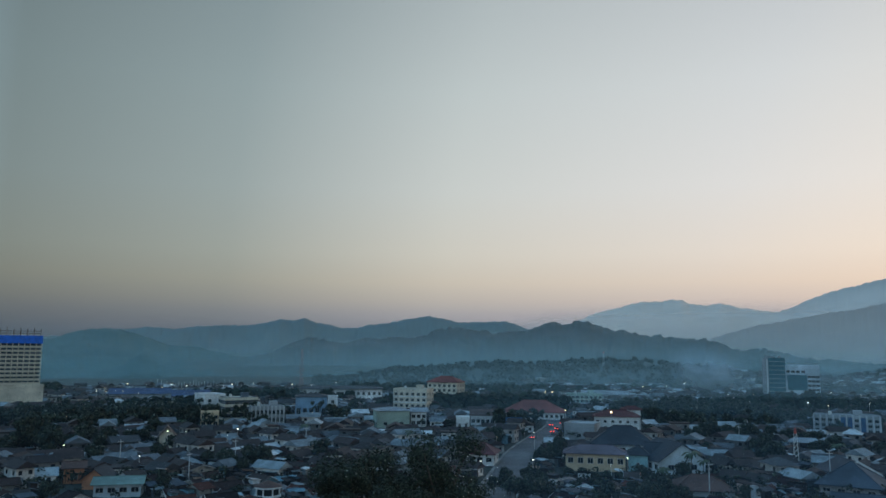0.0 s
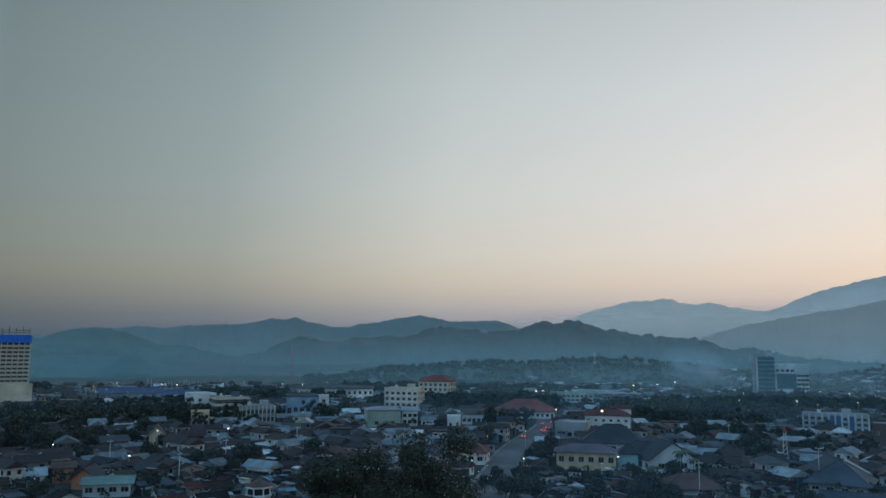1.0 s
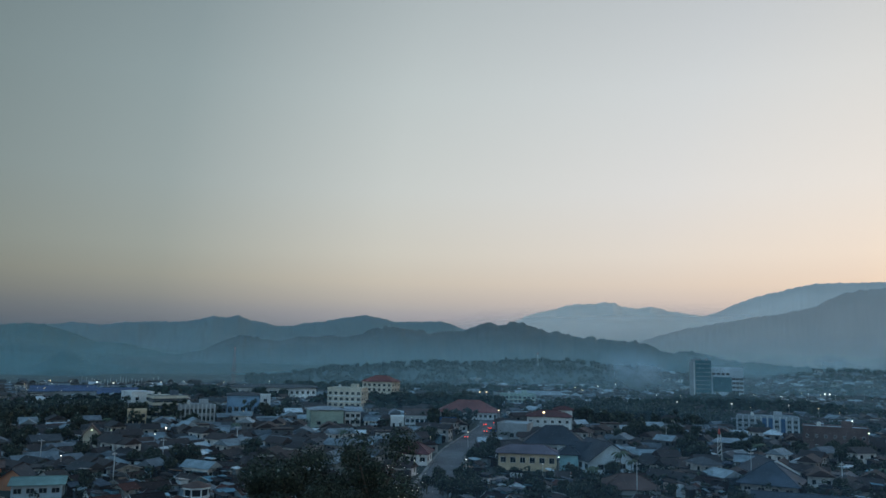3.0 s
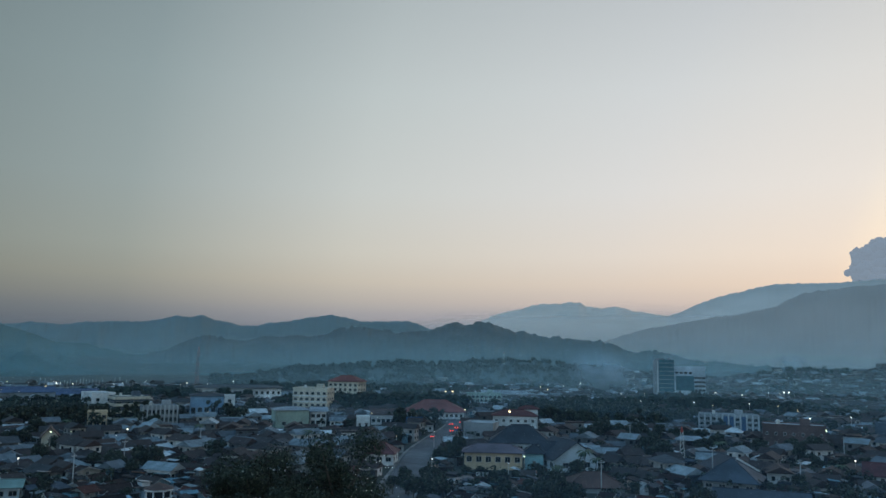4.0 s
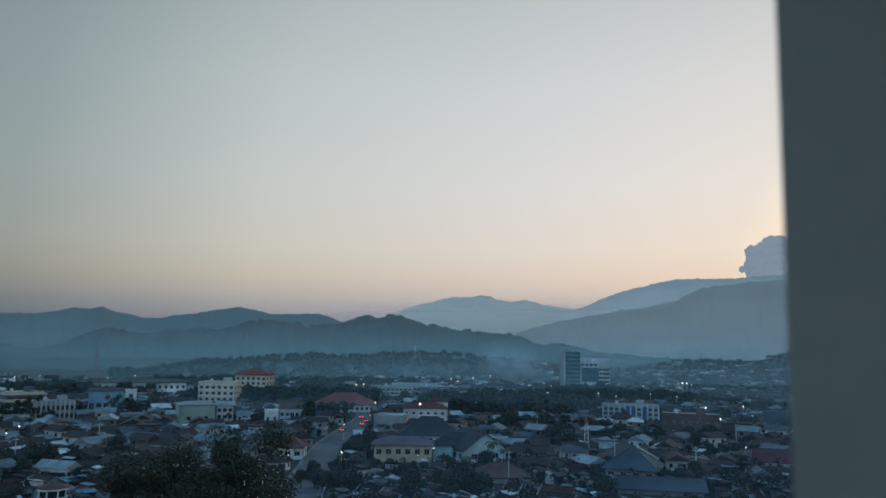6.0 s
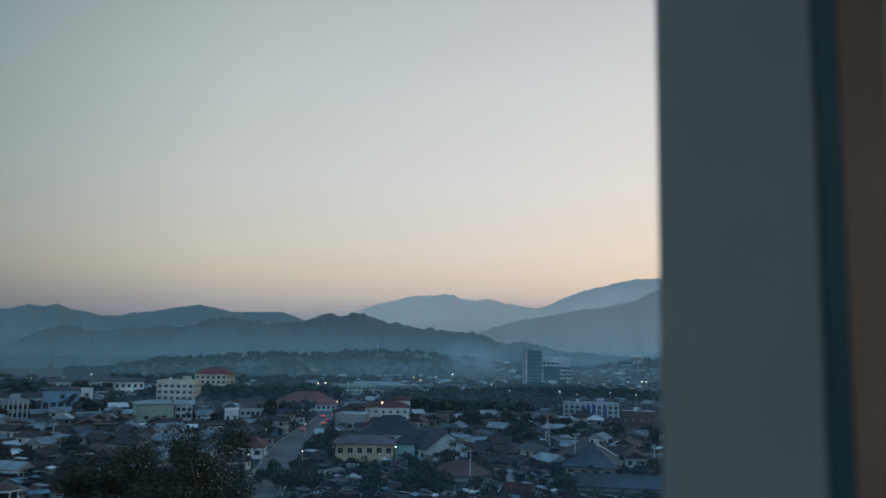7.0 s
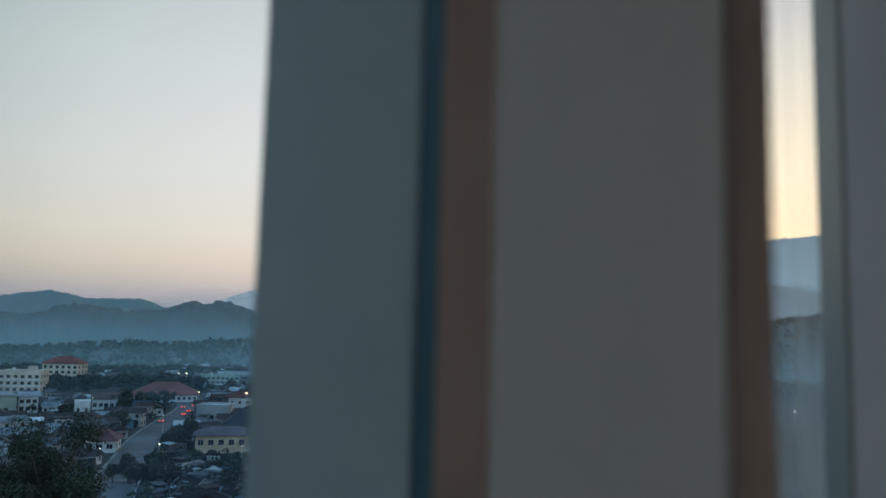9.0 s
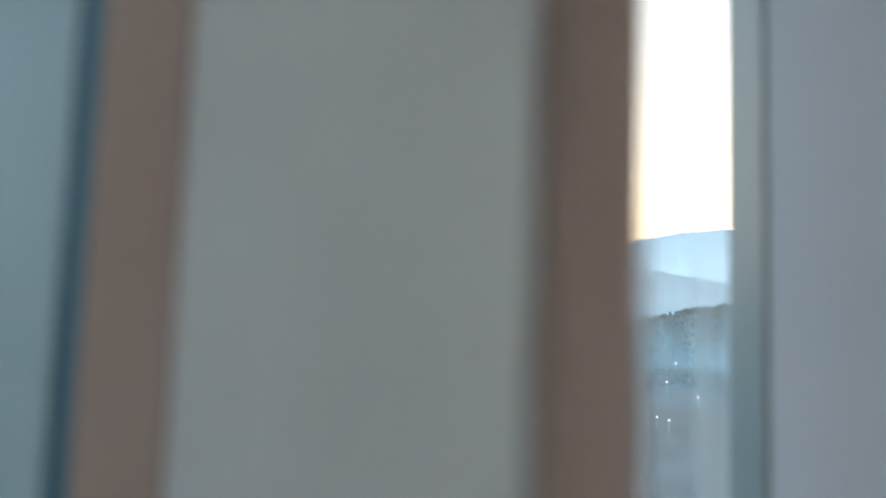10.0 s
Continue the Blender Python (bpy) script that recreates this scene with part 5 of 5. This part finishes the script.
def palm(h, seed):
    rnd = random.Random(seed)
    root = thing("palm_tree", "coconut palm with drooping fronds", "palm", pose(0, 0, 0), "palms of the town")
    part("trunk", Shape().tube((0, 0, -0.2), (0.3, 0.1, h * 0.5), 0.2, 0.15, 7).tube((0.3, 0.1, h * 0.5), (0.5, 0.2, h), 0.15, 0.12, 7), M_BARK, root)
    for k in range(13):
        a, lift = k * 2.4, rnd.uniform(-0.1, 0.9)
        f = Shape()
        prev = Vector((0.5, 0.2, h))
        for j in range(6):
            step_ = Vector((math.cos(a), math.sin(a), lift - 0.38 * j)).normalized() * 0.62
            nxt = prev + step_
            side_ = Vector((-math.sin(a), math.cos(a), -0.35)) * (0.5 * math.sin((j + 0.8) / 6.5 * math.pi))
            side2 = Vector((math.sin(a), -math.cos(a), -0.35)) * (0.5 * math.sin((j + 0.8) / 6.5 * math.pi))
            f.quadmesh([prev, nxt, nxt + side_, prev + side_ * 0.9], [(0, 1, 2, 3)]).quadmesh([prev, nxt, nxt + side2, prev + side2 * 0.9], [(3, 2, 1, 0)])
            prev = nxt
        part("frond", f, M_PALM, root)
    return root


pl = palm(8.5, 5)
spots = [(-17.4, 246), (-18.2, 250), (-15.6, 226), (9.5, 330), (2.0, 300), (-22.0, 320), (-33.8, 265), (17.8, 360), (-26.4, 300)]
p = at(*spots[0])
pl.matrix_world = pose(p.x, p.y, 0)
for i, (az, d) in enumerate(spots[1:]):
    p = at(az, d)
    copy_thing(pl, pose(p.x, p.y, 0, 0, 0, 47 * i) @ Matrix.Scale(0.7 + 0.06 * (i % 4), 4))

# pale poles on the far field
pole = thing("field_pole", "thin pale pole on the far field", "pole", pose(*at(13.2, 690)), "poles on the far field")
part("shaft", Shape().tube((0, 0, 0), (0, 0, 9.0), 0.22, 0.16, 6), M_STEEL, pole)
for k in range(34):
    p = at(13.4 + 0.19 * k + RND.uniform(-0.05, 0.05), RND.uniform(660, 780))
    copy_thing(pole, pose(p.x, p.y, 0) @ Matrix.Diagonal((1, 1, RND.uniform(0.7, 1.15), 1)))

# ---------------------------------------------------------------- street lamps and cars
def street_lamp(az, d, h, mat, size=0.35, label="street lamp with a lit white head"):
    p = at(az, d)
    r = thing("street_lamp", label, "street lamp", pose(p.x, p.y, 0, 0, 0, az), "street lamps")
    part("pole", Shape().tube((0, 0, 0), (0, 0, h), 0.09, 0.06, 6), M_STEEL, r)
    part("arm", Shape().tube((0, 0, h - 0.1), (0, -0.9, h + 0.25), 0.05, 0.04, 5), M_STEEL, r)
    bm_ = Shape().tube((0, -0.9, h - size * 0.3), (0, -0.9, h + size * 0.5), size * 0.6, size, 10).tube((0, -0.9, h + size * 0.5), (0, -0.9, h + size), size, size * 0.3, 10)
    part("lamp_head", bm_, mat, r)


for az, d, h, mat, size in [(-7.6, 560, 9.5, M_LAMPW, 0.75), (-8.1, 565, 9.5, M_LAMPW, 0.75), (-12.2, 372, 10.5, M_LAMPW, 0.8), (-9.0, 440, 6, M_LAMPW, 0.55), (-13.25, 255, 5.5, M_LAMPG, 0.33),
                            (14.1, 330, 6, M_LAMP, 0.45), (18.7, 300, 8.6, M_LAMPG, 0.34), (-17.2, 700, 12, M_LAMP, 0.65), (-24.9, 520, 9, M_LAMP, 0.55), (-14.4, 640, 11, M_LAMPW, 0.6), (-14.9, 640, 9, M_LAMPW, 0.6),
                            (27.9, 350, 5, M_LAMPG, 0.4), (20.4, 255, 6, M_LAMP, 0.3), (-3.0, 246, 4.5, M_LAMP, 0.3), (-6.7, 240, 6, M_LAMP, 0.3), (-32.1, 420, 9, M_LAMP, 0.5), (-33.0, 380, 7, M_LAMPG, 0.55),
                            (-34.6, 285, 6, M_LAMP, 0.33), (-29.4, 300, 5, M_LAMP, 0.33), (-30.6, 640, 12, M_LAMP, 0.8), (-30.9, 640, 12, M_LAMP, 0.7), (-34.5, 460, 8, M_LAMP, 0.5), (-28.0, 620, 10, M_LAMP, 0.5),
                            (17.6, 620, 10, M_LAMP, 0.6), (18.6, 640, 10, M_LAMP, 0.6), (19.2, 610, 9, M_LAMPW, 0.5), (14.6, 640, 10, M_LAMP, 0.5), (21.4, 660, 10, M_LAMPW, 0.5), (7.4, 700, 9, M_LAMP, 0.5),
                            (-26.3, 640, 10, M_LAMP, 0.5), (-16.0, 720, 9, M_LAMP, 0.45), (10.5, 640, 10, M_LAMP, 0.4), (25.0, 300, 5, M_LAMPG, 0.3), (23.7, 330, 5, M_LAMP, 0.3), (-20.0, 600, 9, M_LAMP, 0.4),
                            (-46.9, 700, 14, M_LAMP, 0.6), (-48.4, 690, 14, M_LAMP, 0.6), (-47.8, 520, 8, M_LAMP, 0.6), (-49.9, 430, 6, M_LAMP, 0.5), (-47.2, 330, 5, M_LAMP, 0.5), (-48.0, 320, 5, M_LAMP, 0.5)]:
    street_lamp(az, d, h, mat, size * 0.72)
for k in range(26):
    street_lamp(RND.uniform(-40, -20), RND.uniform(430, 760), RND.uniform(7, 11), RND.choice((M_LAMP, M_LAMP, M_LAMPW)), RND.uniform(0.14, 0.25))
for k in range(22):
    street_lamp(RND.uniform(9, 24), RND.uniform(560, 660), RND.uniform(8, 12), RND.choice((M_LAMP, M_LAMP, M_LAMPW)), RND.uniform(0.12, 0.20))
for k in range(14):
    street_lamp(RND.uniform(-14, 26), RND.uniform(230, 420), RND.uniform(5, 7), RND.choice((M_LAMP, M_LAMPG, M_LAMPW)), RND.uniform(0.10, 0.17))


def stall(mat):
    r = thing("market_stall", "small roadside stall under a sloping sheet awning", "stall", pose(0, 0, 0), "stalls along the street")
    part("awning", Shape().quadmesh([(-1.7, -1.3, 2.2), (1.7, -1.3, 2.2), (1.7, 1.2, 2.8), (-1.7, 1.2, 2.8), (-1.7, -1.3, 2.28), (1.7, -1.3, 2.28), (1.7, 1.2, 2.88), (-1.7, 1.2, 2.88)],
                                    [(3, 2, 1, 0), (4, 5, 6, 7), (0, 1, 5, 4), (1, 2, 6, 5), (2, 3, 7, 6), (3, 0, 4, 7)]), mat, r)
    part("counter", Shape().box(-1.4, 1.4, -0.8, -0.1, 0, 0.9).box(-1.5, 1.5, -0.9, 0.0, 0.9, 0.96), M_DOOR, r)
    for x in (-1.55, 1.55):
        for y, z in ((-1.1, 2.24), (1.1, 2.78)):
            part("post", Shape().tube((x, y, 0), (x, y, z), 0.05, 0.05, 5), M_STEEL, r)
    return r


stalls = [stall(m) for m in (M_BAND, WALLS["white"], ROOFS["zinc"])]
rim = along(ROAD, 7.6, 0.0, 3.0)
for k, i in enumerate((58, 62, 65, 70, 73, 77, 82, 85, 89, 93, 97, 101)):
    p, dq = rim[i]
    m = pose(p.x, p.y, 0, 0, 0, math.degrees(math.atan2(dq.y, dq.x)) + 90)
    if k < 3:
        stalls[k].matrix_world = m
    else:
        copy_thing(stalls[(k * 2) % 3], m)
tagged(part("road_wall", strip(ROAD[:4], 6.2, 6.5, 0.0, 0.95), WALLS["pilaster"]), "low pale wall along the street", "wall", kind="structure")


def utility_pole():
    r = thing("utility_pole", "grey concrete utility pole with a crossarm", "pole", pose(0, 0, 0), "utility poles")
    part("shaft", Shape().tube((0, 0, -0.2), (0, 0, 9.5), 0.17, 0.11, 8), WALLS["pilaster"], r)
    part("crossarm", Shape().box(-0.9, 0.9, -0.06, 0.06, 8.8, 8.95), M_STEEL, r)
    for x in (-0.8, 0.0, 0.8):
        part("insulator", Shape().tube((x, 0, 8.95), (x, 0, 9.15), 0.05, 0.03, 6), WALLS["white"], r)
    return r


up = utility_pole()
for k, (az, d) in enumerate(((-20.6, 338), (14.2, 262), (17.2, 232), (21.6, 268), (-26.0, 262), (-31.4, 250), (-18.6, 222), (-2.6, 352), (-34.0, 330), (9.4, 300))):
    p = at(az, d)
    m = pose(p.x, p.y, 0, 0, 0, az + 25 * (k % 3))
    if k == 0:
        up.matrix_world = m
    else:
        copy_thing(up, m)


def car():
    r = thing("car", "parked car with lit red tail lights", "car", pose(0, 0, 0), "cars on the street")
    b = Shape()
    prof = [(-2.1, 0.35), (2.1, 0.35), (2.1, 0.8), (1.2, 0.95), (0.6, 1.45), (-1.3, 1.5), (-2.0, 0.95)]
    n = len(prof)
    b.quadmesh([(x, -0.85, z) for x, z in prof] + [(x, 0.85, z) for x, z in prof], [tuple(range(n)), tuple(range(2 * n - 1, n - 1, -1))] + [(i, n + i, n + (i + 1) % n, (i + 1) % n) for i in range(n)])
    part("body", b, M_CAR, r)
    part("glazing", Shape().box(-1.72, -1.60, -0.7, 0.7, 1.0, 1.36).box(-1.1, 0.5, -0.862, 0.862, 1.02, 1.38), M_GLASS, r)
    for x in (-1.3, 1.35):
        for y in (-0.8, 0.8):
            part("wheel", Shape().tube((x, y - 0.1, 0.33), (x, y + 0.1, 0.33), 0.33, 0.33, 12), M_TYRE, r)
            part("rim", Shape().tube((x, y - 0.115, 0.33), (x, y + 0.115, 0.33), 0.19, 0.19, 10), M_STEEL, r.children[-1])
    for y in (-0.62, 0.62):
        part("tail_light", Shape().box(-2.16, -2.0, y - 0.24, y + 0.24, 0.66, 0.98), M_TAIL, r)
    return r


lane = along(ROAD, 2.4, 0.07, 3.0)
first = None
for k, i in enumerate((66, 75, 80, 86, 91, 97, 104, 112)):
    p, dq = lane[min(i, len(lane) - 1)]
    off = Vector((dq.y, -dq.x, 0)) * (0 if k % 3 else -4.6)
    m = pose(p.x + off.x, p.y + off.y, 0.07, 0, 0, math.degrees(math.atan2(dq.y, dq.x)))
    if first is None:
        first = car()
        first.matrix_world = m
    else:
        copy_thing(first, m)

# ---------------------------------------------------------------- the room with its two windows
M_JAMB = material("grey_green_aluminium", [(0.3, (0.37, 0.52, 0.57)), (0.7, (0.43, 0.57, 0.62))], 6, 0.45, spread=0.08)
# the post has a darker base tone than the jamb's aluminium
M_POST = material("darker_grey_post", [(0.3, (0.20, 0.24, 0.24)), (0.7, (0.24, 0.28, 0.28))], 6, 0.5, spread=0.1)
M_SEAL = material("dark_rubber_seal", [(0.3, (0.06, 0.14, 0.18)), (0.7, (0.08, 0.17, 0.21))], 8, 0.7, spread=0.1)
M_TRIM = material("brown_stained_wood", [(0.3, (0.31, 0.265, 0.245)), (0.7, (0.385, 0.325, 0.30))], 9, 0.5, 0.1, spread=0.15)
M_PILLAR = material("grey_textured_wall", [(0.3, (0.565, 0.54, 0.50)), (0.7, (0.635, 0.61, 0.565))], 10, 0.9, 0.5, spread=0.12, bump_scale=160)
M_ROOM = material("room_paint", [(0.3, (0.62, 0.62, 0.61)), (0.7, (0.70, 0.70, 0.69))], 3, 0.9, 0.1, spread=0.08)
M_FLOOR = material("room_carpet", [(0.3, (0.10, 0.08, 0.07)), (0.7, (0.16, 0.13, 0.11))], 20, 0.95, 0.3)
M_LINER = material("white_reveal", [(0.3, (0.62, 0.63, 0.68)), (0.7, (0.68, 0.69, 0.74))], 4, 0.6, spread=0.06)
Z0, Z1 = EYE - 1.5, EYE + 1.3          # floor and ceiling of the room
E1, E2, E3, E4, E5, E6 = (0.767, 0.958), (0.900, 0.774), (0.911, 0.736), (0.954, 0.704), (1.004, 0.423), (1.065, 0.436)
E7, E8 = (1.594, 0.814), (1.500, 0.700)
BACK1, BACK2 = (0.86, 1.06), (1.17, 0.78)


def structure(name, label, category, shape, mat):
    return tagged(part(name, shape, mat), label, category, kind="structure")


structure("window_jamb", "grey-green aluminium jamb of the large window", "window frame", Shape().prism([E1, E2, (0.99, 0.86), BACK1], Z0, Z1), M_JAMB)
structure("window_seal", "dark recessed seal beside the jamb", "window seal", Shape().prism([(0.9025, 0.774), (0.9125, 0.738), (0.97, 0.76), (0.96, 0.82)], Z0, Z1), M_SEAL)
structure("trim_left", "brown stained wooden trim on the pillar", "trim", Shape().prism([E3, E4, (1.00, 0.72), (0.96, 0.756)], Z0, Z1), M_TRIM)
structure("wall_pillar", "grey rough-painted pillar between two windows", "wall", Shape().prism([(0.956, 0.700), (1.004, 0.427), (1.06, 0.46), (1.15, 0.77), (1.0, 0.86)], Z0, Z1), M_PILLAR)
structure("trim_right", "brown stained wooden trim at the pillar edge", "trim", Shape().prism([(1.006, 0.421), E6, (1.10, 0.55), (1.045, 0.45)], Z0, Z1), M_TRIM)
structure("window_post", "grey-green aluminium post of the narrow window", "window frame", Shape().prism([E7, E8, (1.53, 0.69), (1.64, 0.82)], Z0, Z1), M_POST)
structure("window_lining", "white painted lining beside the narrow window", "window lining", Shape().prism([(1.502, 0.696), (1.50, 0.10), (1.62, 0.10), (1.62, 0.72), (1.56, 0.74)], Z0, Z1), M_LINER)
# the narrow pane's strong milky film puts haze and glare over its view
for name, x0, y0, x1, y1, veil in (("window_1", -2.2, 1.0, 0.80, 1.0, 0.006), ("window_2", 1.155, 0.78, 1.66, 0.837, 0.27)):
    v = Vector((x1 - x0, y1 - y0)).normalized()
    n_ = (-v.y * 0.006, v.x * 0.006)
    pane = structure(name, "clear glass of the large window" if veil < 0.1 else "milky streaked glass of the narrow window", "window",
                     Shape().quadmesh([(x0, y0, Z0 + 0.72), (x1, y1, Z0 + 0.72), (x1, y1, Z1 - 0.22), (x0, y0, Z1 - 0.22)], [(0, 1, 2, 3)]), clear_pane("pane_" + name, veil))
    pane.visible_shadow = False
    for nm, za, zb in (("sill", Z0, Z0 + 0.72), ("head", Z1 - 0.22, Z1)):
        structure(name + "_" + nm, "painted wall below the window" if nm == "sill" else "painted wall over the window", "wall",
                  Shape().prism([(x0, y0 - 0.05), (x1, y1 - 0.05), (x1, y1 + 0.12), (x0, y0 + 0.12)], za, zb), M_ROOM)
structure("wall_west", "plain painted side wall of the room", "wall", Shape().box(-2.4, -2.2, -3.0, 1.12, Z0, Z1), M_ROOM)
structure("wall_south", "plain painted back wall of the room", "wall", Shape().box(-2.4, 1.82, -3.2, -3.0, Z0, Z1), M_ROOM)
structure("wall_east", "plain painted side wall of the room", "wall", Shape().box(1.62, 1.82, -3.0, 0.74, Z0, Z1), M_ROOM)
structure("floor", "dark brown carpet floor of the room", "floor", Shape().box(-2.4, 1.82, -3.2, 1.12, Z0 - 0.3, Z0), M_FLOOR)
structure("ceiling", "plain painted ceiling of the room", "ceiling", Shape().box(-2.4, 1.82, -3.2, 1.12, Z1, Z1 + 0.3), M_ROOM)
table = thing("bedside_table", "small dark wooden bedside table", "table", pose(0.15, -2.45, Z0))
part("tabletop", Shape().box(-0.25, 0.25, -0.22, 0.22, 0.46, 0.50), M_TRIM, table)
for x in (-0.22, 0.22):
    for y in (-0.19, 0.19):
        part("leg", Shape().box(x - 0.02, x + 0.02, y - 0.02, y + 0.02, 0, 0.46), M_TRIM, table)
lamp = thing("table_lamp", "lit bedside lamp with warm fabric shade", "lamp", pose(0.15, -2.45, Z0 + 0.5))
part("base", Shape().tube((0, 0, 0), (0, 0, 0.02), 0.08, 0.08, 16).tube((0, 0, 0.02), (0, 0, 0.22), 0.02, 0.015, 8), M_SEAL, lamp)
part("shade", Shape().tube((0, 0, 0.18), (0, 0, 0.42), 0.16, 0.11, 24), glow("lamp_shade", (1.0, 0.88, 0.78), 12.5), lamp, "glowing warm fabric shade")
structure("hotel_wall", "plain outer wall of the building below the room", "wall", Shape().box(-8, 8, -12, 1.0, 0, Z0 - 0.31), WALLS["grey"])
